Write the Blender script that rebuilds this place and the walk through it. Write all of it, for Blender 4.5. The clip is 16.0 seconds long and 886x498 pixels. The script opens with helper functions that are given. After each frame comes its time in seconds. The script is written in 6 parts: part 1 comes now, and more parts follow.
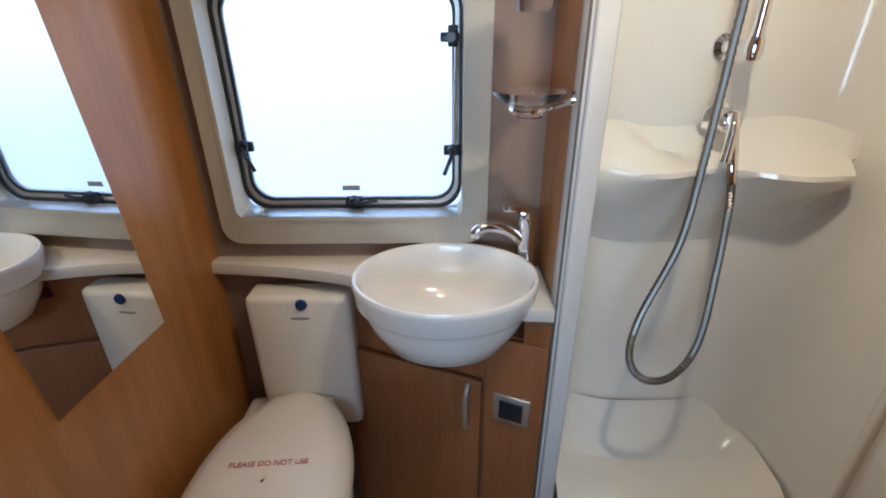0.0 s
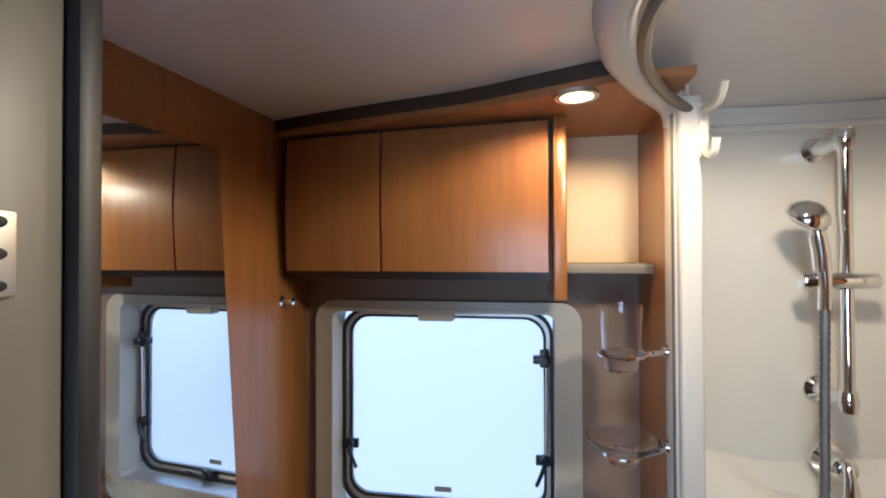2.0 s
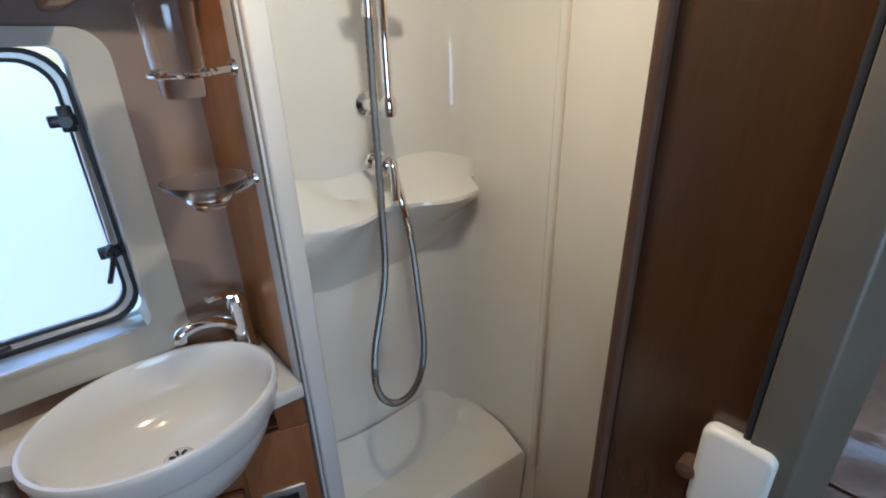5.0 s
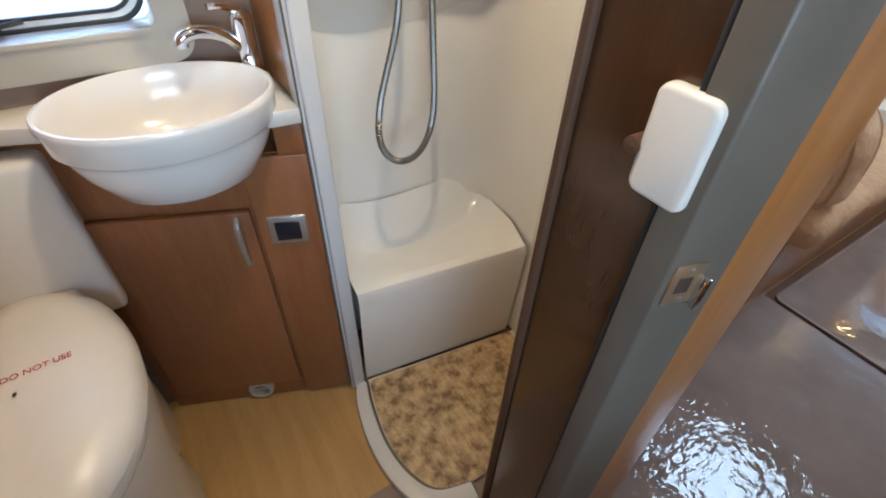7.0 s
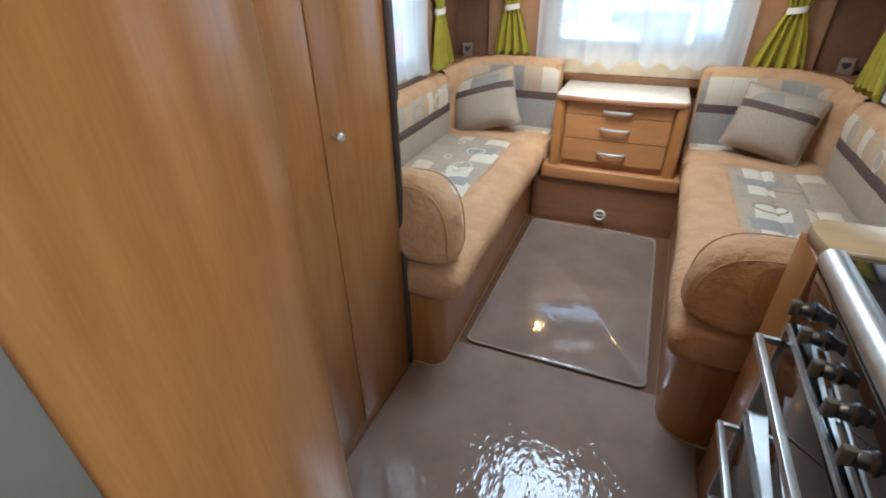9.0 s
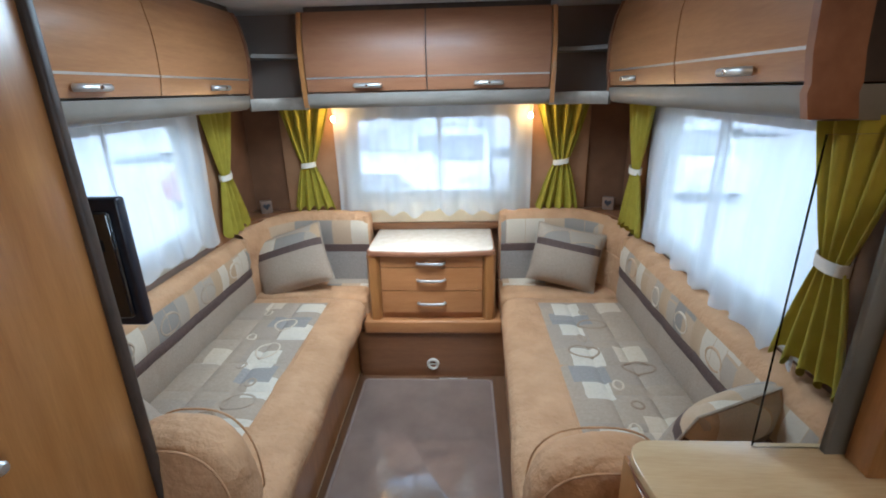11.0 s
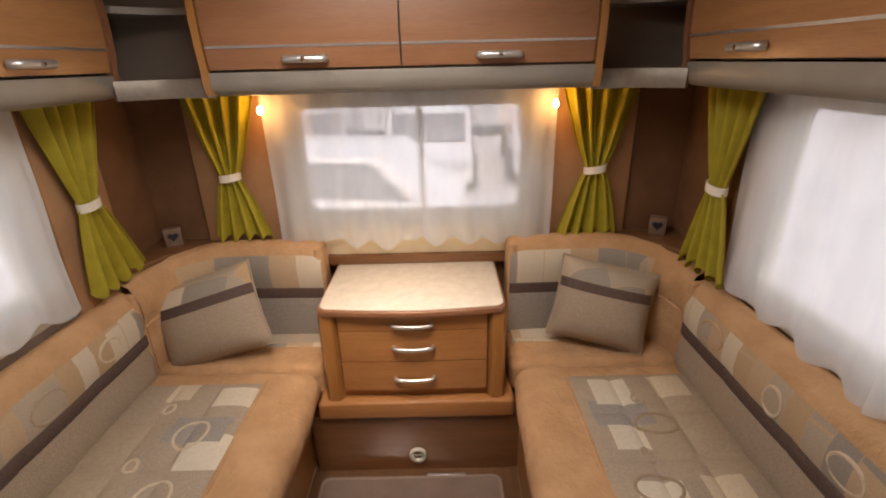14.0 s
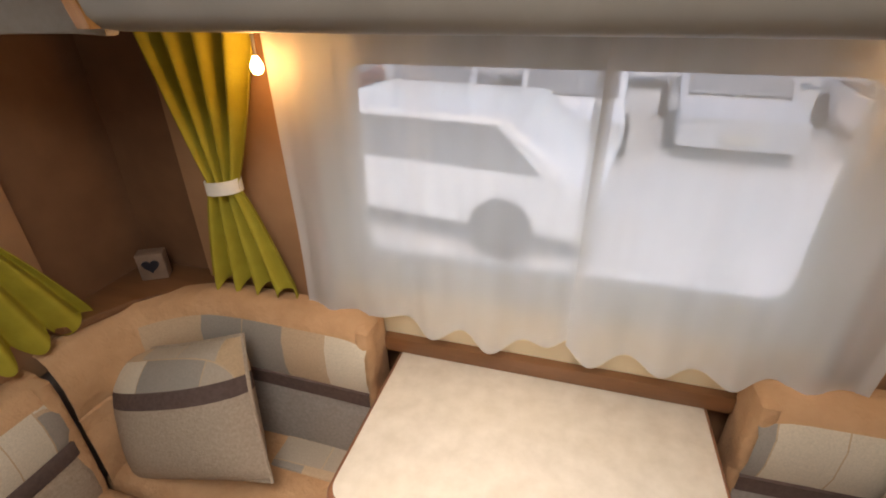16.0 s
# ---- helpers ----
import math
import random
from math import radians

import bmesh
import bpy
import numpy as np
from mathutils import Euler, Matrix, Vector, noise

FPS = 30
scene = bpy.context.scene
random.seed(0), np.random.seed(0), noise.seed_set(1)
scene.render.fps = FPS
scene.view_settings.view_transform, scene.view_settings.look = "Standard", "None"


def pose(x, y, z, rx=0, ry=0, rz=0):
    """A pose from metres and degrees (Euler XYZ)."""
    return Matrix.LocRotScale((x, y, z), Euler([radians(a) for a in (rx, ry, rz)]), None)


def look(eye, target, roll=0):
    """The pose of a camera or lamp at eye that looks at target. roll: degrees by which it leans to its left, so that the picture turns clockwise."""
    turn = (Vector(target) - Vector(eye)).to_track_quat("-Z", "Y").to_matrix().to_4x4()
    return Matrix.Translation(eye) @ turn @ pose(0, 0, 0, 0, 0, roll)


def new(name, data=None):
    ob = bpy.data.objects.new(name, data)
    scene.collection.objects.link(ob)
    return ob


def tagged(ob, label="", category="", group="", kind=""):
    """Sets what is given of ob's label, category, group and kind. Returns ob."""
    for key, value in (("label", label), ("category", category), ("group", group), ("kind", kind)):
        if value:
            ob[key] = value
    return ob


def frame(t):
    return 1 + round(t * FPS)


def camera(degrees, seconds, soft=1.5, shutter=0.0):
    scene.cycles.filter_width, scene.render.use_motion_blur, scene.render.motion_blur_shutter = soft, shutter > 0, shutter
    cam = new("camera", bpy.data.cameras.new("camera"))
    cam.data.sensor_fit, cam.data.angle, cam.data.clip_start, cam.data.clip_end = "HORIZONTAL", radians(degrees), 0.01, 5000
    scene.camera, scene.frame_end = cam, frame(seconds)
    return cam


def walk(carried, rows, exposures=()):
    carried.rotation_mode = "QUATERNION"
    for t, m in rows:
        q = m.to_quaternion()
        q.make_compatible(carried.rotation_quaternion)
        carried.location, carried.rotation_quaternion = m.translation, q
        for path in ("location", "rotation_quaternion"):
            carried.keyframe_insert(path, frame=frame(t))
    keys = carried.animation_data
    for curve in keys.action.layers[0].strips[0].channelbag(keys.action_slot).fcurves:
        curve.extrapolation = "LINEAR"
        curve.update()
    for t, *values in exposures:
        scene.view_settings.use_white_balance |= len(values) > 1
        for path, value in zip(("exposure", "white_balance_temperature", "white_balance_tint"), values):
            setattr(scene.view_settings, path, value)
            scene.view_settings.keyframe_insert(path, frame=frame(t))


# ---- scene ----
cam = camera(87.3, 16.0, soft=1.9)
PATH = [
    (0, (-0.141, 0.623, 1.434), (-1.943, 0.612, 0.566), -0.5),
    (0.5, (-0.065, 0.617, 1.485), (-1.947, 0.53, 0.814), -1.2),
    (1, (-0.041, 0.619, 1.55), (-1.969, 0.32, 1.11), -1.8),
    (1.5, (-0.042, 0.612, 1.608), (-1.981, 0.16, 1.422), -1.7),
    (2, (-0.086, 0.593, 1.649), (-2.057, 0.256, 1.674), -0.2),
    (2.5, (-0.172, 0.557, 1.673), (-2.162, 0.705, 1.796), 0.7),
    (3, (-0.212, 0.547, 1.68), (-2.096, 1.201, 1.831), -0.9),
    (3.5, (-0.21, 0.556, 1.708), (-1.906, 1.614, 1.756), -2.2),
    (4, (-0.202, 0.567, 1.692), (-1.756, 1.81, 1.494), -2.9),
    (4.5, (-0.206, 0.583, 1.617), (-1.659, 1.844, 1.069), -3.0),
    (5, (-0.199, 0.579, 1.509), (-1.571, 1.788, 0.699), -1.6),
    (5.2, (-0.197, 0.574, 1.521), (-1.489, 1.752, 0.549), 0.8),
    (7.3, (-0.031, 0.641, 1.293), (-1.256, 1.477, -0.049), 2.9),
    (7.5, (-0.01, 0.669, 1.282), (-1.197, 1.572, -0.05), 2.8),
    (8, (0.026, 0.746, 1.284), (-1.05, 1.814, -0.021), 0.9),
    (8.5, (0.073, 0.852, 1.319), (-0.842, 2.155, 0.109), -0.2),
    (9, (0.129, 0.96, 1.403), (-0.558, 2.527, 0.368), -1.1),
    (9.5, (0.164, 1.045, 1.464), (-0.297, 2.781, 0.583), -1.5),
    (10, (0.188, 1.161, 1.52), (-0.091, 2.987, 0.755), -1.5),
    (10.2, (0.196, 1.204, 1.536), (-0.036, 3.053, 0.811), -1.5),
    (12.3, (0.128, 1.582, 1.667), (0.114, 3.481, 1.039), -0.9),
    (12.5, (0.12, 1.639, 1.668), (0.101, 3.534, 1.028), -1.1),
    (13, (0.132, 1.836, 1.656), (0.058, 3.721, 0.991), -1.7),
    (13.5, (0.161, 1.989, 1.644), (0.076, 3.861, 0.945), -1.7),
    (14, (0.121, 2.201, 1.61), (0.116, 4.055, 0.859), -1.4),
    (14.5, (0.074, 2.435, 1.607), (0.131, 4.264, 0.801), -1.0),
    (15, (0.088, 2.716, 1.591), (0.038, 4.533, 0.755), -0.0),
    (15.5, (0.072, 2.958, 1.604), (-0.174, 4.722, 0.695), 0.1),
    (16, (0.001, 3.247, 1.555), (-0.486, 4.939, 0.606), -0.5),
]
walk(cam, [(t, look(eye, target, roll)) for t, eye, target, roll in PATH],
     [(0.0, 1.4, 5450, 6), (1.0, 1.2, 5450, 6), (2.0, 1.03, 5430, 7), (3.0, 0.92, 5480, 8), (4.0, 0.92, 5430, 8), (5.0, 1.08, 5250, 5), (7.5, 2.08, 6000, 7), (8.5, 2.16, 6350, 9), (9.0, 2.05, 6050, 5), (9.5, 1.98, 5600, 2), (10.0, 1.95, 5450, 2), (12.5, 1.65, 6700, 9), (13.0, 1.52, 7300, 14), (13.5, 1.38, 8500, 22), (14.5, 1.28, 9200, 24), (15.2, 1.26, 9200, 24), (16.0, 1.2, 8200, 18)])

# ---- world, sun and lamps ----
world = bpy.data.worlds.new("sky")
scene.world = world
world.use_nodes = True
wn = world.node_tree.nodes
sky = wn.new("ShaderNodeTexSky")
sky.sky_type, sky.sun_disc = "NISHITA", False
sky.sun_elevation, sky.sun_rotation = radians(62), radians(180)
sky.air_density, sky.dust_density, sky.ozone_density = 1.3, 1.0, 2.0
wn["Background"].inputs["Strength"].default_value = 0.175
world.node_tree.links.new(sky.outputs[0], wn["Background"].inputs["Color"])
sun = new("sun", bpy.data.lights.new("sun", "SUN"))
sun.data.energy, sun.data.angle, sun.data.color = 0.9, radians(25), (1, 0.97, 0.93)
sun.matrix_world = look((0, 0, 20), (0, 10.6, 0))


def lamp(name, where, energy, colour, radius, down=None):
    d = bpy.data.lights.new(name, "SPOT" if down else "POINT")
    d.energy, d.color, d.shadow_soft_size = energy, colour, radius
    if down:
        d.spot_size, d.spot_blend = radians(down), 0.3
    ob = new(name, d)
    ob.location = where
    return ob


def daylight(name, where, target, w, h, energy):
    """The sky's light that enters by an opening."""
    d = bpy.data.lights.new(name, "AREA")
    d.shape, d.size, d.size_y, d.energy, d.color = "RECTANGLE", w, h, energy, (0.70, 0.85, 1.0)
    ob = new(name, d)
    ob.matrix_world = look(where, target)
    return ob


daylight("rooflight_daylight", (-0.08, 3.05, 2.05), (-0.08, 3.05, 0), 0.62, 0.62, 6.5)
daylight("kitchen_window_daylight", (1.16, 0.35, 1.30), (0, 0.55, 1.1), 0.95, 0.5, 5.0)
WARM = (1.0, 0.62, 0.28)
lamp("washroom_downlight_bulb", (-0.835, 0.678, 1.885), 2.0, WARM, 0.025, 172)
lamp("shower_downlight_bulb", (-0.504, 0.867, 1.915), 6.8, (1.0, 0.78, 0.52), 0.03, 177)
lamp("front_bulb_light", (-0.548, 3.985, 1.452), 0.4, WARM, 0.02)
lamp("front_bulb_light", (0.546, 3.985, 1.455), 0.4, WARM, 0.02)
lamp("aisle_downlight_bulb", (0.62, 1.55, 1.955), 2.0, (1.0, 0.74, 0.46), 0.04, 165)

# ---- materials ----


def ramp(nt, fac, stops):
    r = nt.nodes.new("ShaderNodeValToRGB")
    while len(r.color_ramp.elements) < len(stops):
        r.color_ramp.elements.new(0.5)
    for e, (p, c) in zip(r.color_ramp.elements, stops):
        e.position, e.color = p, (*c, 1)
    nt.links.new(fac, r.inputs[0])
    return r.outputs[0]


def base(name, rough=0.5, metal=0.0, colour=(0.5, 0.5, 0.5), coat=0.0, coat_rough=0.05):
    m = bpy.data.materials.new(name)
    m.use_nodes = True
    nt = m.node_tree
    b = nt.nodes["Principled BSDF"]
    b.inputs["Base Color"].default_value = (*colour, 1)
    b.inputs["Roughness"].default_value = rough
    b.inputs["Metallic"].default_value = metal
    b.inputs["Coat Weight"].default_value = coat
    b.inputs["Coat Roughness"].default_value = coat_rough
    return m, nt, b


def coords(nt, scale=(1, 1, 1), which="Object"):
    t = nt.nodes.new("ShaderNodeTexCoord")
    mp = nt.nodes.new("ShaderNodeMapping")
    mp.inputs["Scale"].default_value = scale
    nt.links.new(t.outputs[which], mp.inputs[0])
    return mp.outputs[0]


def noise_tex(nt, vec, scale, detail=4, rough=0.55):
    n = nt.nodes.new("ShaderNodeTexNoise")
    n.inputs["Scale"].default_value, n.inputs["Detail"].default_value, n.inputs["Roughness"].default_value = scale, detail, rough
    nt.links.new(vec, n.inputs["Vector"])
    return n.outputs["Fac"]


def bump(nt, b, height, strength, distance=0.01, socket="Normal"):
    k = nt.nodes.new("ShaderNodeBump")
    k.inputs["Strength"].default_value, k.inputs["Distance"].default_value = strength, distance
    nt.links.new(height, k.inputs["Height"])
    nt.links.new(k.outputs[0], b.inputs[socket])


def wood(name, dark, light, grain="z", rough=0.35, coat=0.15):
    m, nt, b = base(name, rough, coat=coat, coat_rough=0.2)
    sc = {"x": (1.2, 14, 14), "y": (14, 1.2, 14), "z": (14, 14, 1.2)}[grain]
    v = coords(nt, sc)
    n1 = noise_tex(nt, v, 2.2, 6, 0.6)
    fine = noise_tex(nt, coords(nt, tuple(s * 6 for s in sc)), 3.0, 3, 0.6)
    mid = tuple((a + c) / 2 for a, c in zip(dark, light))
    c1 = ramp(nt, n1, [(0.25, dark), (0.5, mid), (0.78, light)])
    c2 = ramp(nt, fine, [(0.3, tuple(x * 0.82 for x in mid)), (0.7, (1, 1, 1))])
    mx = nt.nodes.new("ShaderNodeMix")
    mx.data_type, mx.blend_type = "RGBA", "MULTIPLY"
    mx.inputs["Factor"].default_value = 0.16
    nt.links.new(c1, mx.inputs["A"])
    nt.links.new(c2, mx.inputs["B"])
    nt.links.new(mx.outputs["Result"], b.inputs["Base Color"])
    bump(nt, b, fine, 0.05, 0.002)
    return m


def mottled(name, c0, c1, scale=6, rough=0.5, metal=0.0, bmp=0.05, bscale=200, coat=0.0, dist=0.003):
    m, nt, b = base(name, rough, metal, coat=coat)
    v = coords(nt)
    nt.links.new(ramp(nt, noise_tex(nt, v, scale, 5), [(0.3, c0), (0.7, c1)]), b.inputs["Base Color"])
    if bmp:
        bump(nt, b, noise_tex(nt, v, bscale, 3), bmp, dist)
    return m


CHERRY_Z = wood("honey_wood_upright", (0.30, 0.118, 0.030), (0.44, 0.200, 0.062), "z", 0.3, 0.3)
CHERRY_Y = wood("honey_wood_lengthwise", (0.33, 0.14, 0.054), (0.46, 0.225, 0.095), "y")
CHERRY_X = wood("honey_wood_crosswise", (0.34, 0.135, 0.042), (0.45, 0.205, 0.075), "x", 0.5, 0.05)
# Redder honey wood, darkened to put the front locker's dimmer light into its colour.
DARKENED_LOCKER_WOOD = wood("darkened_red_brown_wood", (0.25, 0.10, 0.044), (0.34, 0.15, 0.07), "x", 0.45, 0.08)
VANITY_WOOD = wood("red_honey_wood", (0.24, 0.092, 0.034), (0.32, 0.135, 0.055), "z", 0.35, 0.1)
BROWN_WOOD = wood("dark_brown_wood", (0.05, 0.023, 0.0105), (0.072, 0.034, 0.016), "z", 0.2, 0.5)
EDGE_BROWN = mottled("dark_brown_edge", (0.075, 0.036, 0.017), (0.095, 0.046, 0.022), 20, 0.65)
EDGE = mottled("red_brown_edge", (0.22, 0.09, 0.045), (0.30, 0.13, 0.065), 20, 0.4)
DARK_EDGE = mottled("dark_edge_strip", (0.045, 0.03, 0.022), (0.07, 0.045, 0.032), 20, 0.45)
CEIL = mottled("white_ceiling_board", (0.77, 0.75, 0.73), (0.82, 0.80, 0.78), 3, 0.22, bmp=0.02)
PELMET = mottled("warm_grey_pelmet", (0.20, 0.172, 0.142), (0.24, 0.21, 0.176), 8, 0.45)
CREAM = mottled("cream_board", (0.72, 0.58, 0.38), (0.78, 0.64, 0.43), 6, 0.5)
TAUPE = mottled("taupe_wall_board", (0.24, 0.175, 0.14), (0.28, 0.205, 0.165), 5, 0.6)
WALLBROWN = mottled("brown_corner_wallcovering", (0.15, 0.066, 0.030), (0.20, 0.092, 0.043), 9, 0.65, bmp=0.1)
TANPANEL = mottled("tan_padded_wallcovering", (0.33, 0.165, 0.078), (0.41, 0.215, 0.107), 8, 0.8, bmp=0.15)
ACRYLIC = mottled("white_shower_acrylic", (0.77, 0.75, 0.69), (0.81, 0.79, 0.73), 3, 0.08, bmp=0.01, bscale=12, coat=0.3)
CERAMIC = mottled("white_ceramic", (0.80, 0.80, 0.78), (0.84, 0.84, 0.82), 3, 0.14, bmp=0.0, coat=0.15)
PLASTIC = mottled("white_plastic", (0.72, 0.70, 0.65), (0.78, 0.76, 0.71), 5, 0.3, bmp=0.02)
PALE = mottled("pale_cream_window_surround", (0.46, 0.435, 0.37), (0.52, 0.495, 0.425), 5, 0.35, bmp=0.03)
WHITEPOST = mottled("white_painted_aluminium", (0.64, 0.64, 0.63), (0.70, 0.70, 0.69), 5, 0.25, bmp=0.01)
GREYJAMB = mottled("grey_aluminium_jamb", (0.12, 0.106, 0.084), (0.15, 0.133, 0.107), 8, 0.45, 0.1)
OLIVE = mottled("olive_grey_jamb", (0.17, 0.16, 0.135), (0.21, 0.20, 0.17), 8, 0.45)
HEART_WOOD = mottled("weathered_brown_wood", (0.17, 0.105, 0.07), (0.23, 0.15, 0.105), 30, 0.6)
STEEL = mottled("dark_steel", (0.10, 0.10, 0.10), (0.16, 0.16, 0.16), 20, 0.25, 0.9)
SILVER = mottled("brushed_silver", (0.55, 0.54, 0.52), (0.64, 0.63, 0.61), 40, 0.4, 0.9, bmp=0.02)
CHROME = base("chrome", 0.06, 1.0, (0.82, 0.83, 0.85))[0]
HOSE = base("ribbed_metal_hose", 0.42, 1.0, (0.22, 0.21, 0.195))[0]
VALANCE = mottled("brushed_taupe_metal", (0.25, 0.21, 0.17), (0.31, 0.265, 0.22), 40, 0.5, 0.6, bmp=0.02)
BRASS = mottled("pale_brass", (0.62, 0.50, 0.33), (0.70, 0.58, 0.40), 30, 0.3, 0.85)
RUBBER = mottled("black_rubber", (0.012, 0.013, 0.016), (0.022, 0.023, 0.028), 30, 0.5)
BLACK = mottled("black_plastic", (0.010, 0.012, 0.02), (0.018, 0.02, 0.03), 30, 0.3)
GLOSSBLACK = base("black_glass", 0.05, 0.0, (0.008, 0.009, 0.012), coat=1.0)[0]
BEIGETOP = mottled("speckled_beige_laminate", (0.62, 0.54, 0.43), (0.72, 0.64, 0.53), 24, 0.25, bmp=0.02)
WHITETOP = mottled("white_grey_laminate", (0.66, 0.63, 0.58), (0.72, 0.69, 0.64), 14, 0.28, bmp=0.02)
WOODTOP = wood("pale_beech_worktop", (0.55, 0.38, 0.20), (0.66, 0.49, 0.29), "x", 0.25)
VINYL = wood("honey_vinyl_floor", (0.42, 0.25, 0.085), (0.56, 0.36, 0.14), "x", 0.35)
VINYL_DARK = wood("brown_vinyl_floor", (0.12, 0.055, 0.025), (0.19, 0.09, 0.042), "y", 0.35)
KICK = wood("red_brown_board", (0.16, 0.065, 0.025), (0.23, 0.10, 0.042), "x", 0.3)
SUEDE = mottled("tan_suede", (0.46, 0.25, 0.12), (0.58, 0.335, 0.175), 9, 0.85, bmp=0.75, bscale=26, dist=0.015)
TAUPE_KNIT = mottled("taupe_ribbed_fabric", (0.33, 0.25, 0.18), (0.43, 0.335, 0.25), 160, 0.9, bmp=0.7, bscale=170)
GREY_FAB = mottled("grey_fabric", (0.25, 0.215, 0.185), (0.33, 0.285, 0.25), 120, 0.9, bmp=0.4, bscale=240)
STRIPE = mottled("dark_brown_ribbon", (0.085, 0.05, 0.04), (0.12, 0.075, 0.06), 90, 0.8, bmp=0.3)
LIME = mottled("lime_green_cloth", (0.31, 0.245, 0.016), (0.39, 0.315, 0.028), 20, 0.8, bmp=0.25, bscale=300)
TIE = mottled("cream_tie_band", (0.72, 0.66, 0.56), (0.78, 0.72, 0.62), 60, 0.8)
BLUEBTN = base("blue_button", 0.3, 0.0, (0.01, 0.04, 0.16))[0]
REDINK = base("red_ink", 0.5, 0.0, (0.45, 0.03, 0.06))[0]
GREYINK = base("grey_ink", 0.5, 0.0, (0.35, 0.35, 0.36))[0]


def patchwork(name, cell, seed):
    m, nt, b = base(name, 0.88)
    v = coords(nt)
    mp = nt.nodes.new("ShaderNodeMapping")
    mp.inputs["Location"].default_value = (seed, seed * 1.7, seed * 0.6)
    nt.links.new(v, mp.inputs[0])
    br = nt.nodes.new("ShaderNodeTexBrick")
    br.offset, br.offset_frequency, br.squash, br.squash_frequency = 0.37, 2, 1.6, 3
    for k, val in (("Scale", 1.0), ("Mortar Size", 0.0015), ("Brick Width", cell * 1.25), ("Row Height", cell * 0.8), ("Bias", 0.0)):
        br.inputs[k].default_value = val
    br.inputs["Color1"].default_value = (0, 0, 0, 1)
    br.inputs["Color2"].default_value = (1, 1, 1, 1)
    br.inputs["Mortar"].default_value = (0.5, 0.5, 0.5, 1)
    nt.links.new(mp.outputs[0], br.inputs["Vector"])
    col = nt.nodes.new("ShaderNodeValToRGB")
    stops = [(0.0, (0.50, 0.34, 0.20)), (0.2, (0.42, 0.34, 0.26)), (0.36, (0.32, 0.275, 0.23)), (0.5, (0.53, 0.37, 0.235)),
             (0.66, (0.45, 0.36, 0.27)), (0.84, (0.64, 0.54, 0.41))]
    while len(col.color_ramp.elements) < len(stops):
        col.color_ramp.elements.new(0.5)
    for e, (p, c) in zip(col.color_ramp.elements, stops):
        e.position, e.color = p, (*c, 1)
    col.color_ramp.interpolation = "CONSTANT"
    nt.links.new(br.outputs["Color"], col.inputs[0])
    weave = ramp(nt, noise_tex(nt, coords(nt), 240, 2), [(0.3, (0.82, 0.82, 0.82)), (0.7, (1, 1, 1))])
    mx = nt.nodes.new("ShaderNodeMix")
    mx.data_type, mx.blend_type = "RGBA", "MULTIPLY"
    mx.inputs["Factor"].default_value = 0.8
    nt.links.new(col.outputs[0], mx.inputs["A"])
    nt.links.new(weave, mx.inputs["B"])
    nt.links.new(mx.outputs["Result"], b.inputs["Base Color"])
    bump(nt, b, noise_tex(nt, coords(nt), 260, 2), 0.3, 0.002)
    return m


CLOTH_TAUPE = mottled("taupe_cloth", (0.37, 0.275, 0.19), (0.44, 0.335, 0.24), 90, 0.9, bmp=0.4, bscale=260)
CLOTH_TAN = mottled("tan_cloth", (0.46, 0.30, 0.175), (0.53, 0.355, 0.215), 60, 0.9, bmp=0.4, bscale=260)
CLOTH_CREAM = mottled("cream_cloth", (0.58, 0.50, 0.385), (0.66, 0.575, 0.455), 90, 0.9, bmp=0.4, bscale=260)
CLOTH_GREY = mottled("slate_grey_cloth", (0.27, 0.235, 0.205), (0.34, 0.30, 0.26), 110, 0.9, bmp=0.4, bscale=260)
CLOTH_SAND = mottled("sand_cloth", (0.56, 0.44, 0.31), (0.63, 0.51, 0.37), 90, 0.9, bmp=0.4, bscale=260)
CLOTH_BROWN = mottled("brown_braid", (0.29, 0.20, 0.13), (0.36, 0.25, 0.165), 120, 0.85, bmp=0.4, bscale=300)
PATCH_B = patchwork("patchwork_fabric_small", 0.09, 3.3)


def film_carpet(name, crease, fold, gloss):
    """Brown carpet under a wrinkled clear protective film."""
    m, nt, b = base(name, 0.9, coat=1.0, coat_rough=0.05)
    b.inputs["Coat IOR"].default_value = gloss
    v = coords(nt)
    nt.links.new(ramp(nt, noise_tex(nt, v, 5, 6), [(0.3, (0.225, 0.162, 0.127)), (0.7, (0.305, 0.225, 0.182))]), b.inputs["Base Color"])
    bump(nt, b, noise_tex(nt, v, 500, 2), 0.4, 0.002)
    # broad folds of the film and sharp small creases on them
    n1 = noise_tex(nt, coords(nt, (1.0, 0.55, 1.0)), 62, 1.5, 0.5)
    n2 = noise_tex(nt, coords(nt, (1.0, 0.7, 1.0)), 20, 2, 0.5)
    mul, add = nt.nodes.new("ShaderNodeMath"), nt.nodes.new("ShaderNodeMath")
    mul.operation, add.operation = "MULTIPLY", "MULTIPLY_ADD"
    nt.links.new(n1, mul.inputs[0])
    mul.inputs[1].default_value = crease
    nt.links.new(n2, add.inputs[0])
    add.inputs[1].default_value = fold
    nt.links.new(mul.outputs[0], add.inputs[2])
    bump(nt, b, add.outputs[0], 1.0, 0.0025, "Coat Normal")
    return m


CARPET = film_carpet("film_covered_carpet", 0.6, 1.15, 1.48)
MAT_CARPET = film_carpet("film_covered_mat", 0.26, 0.6, 2.7)


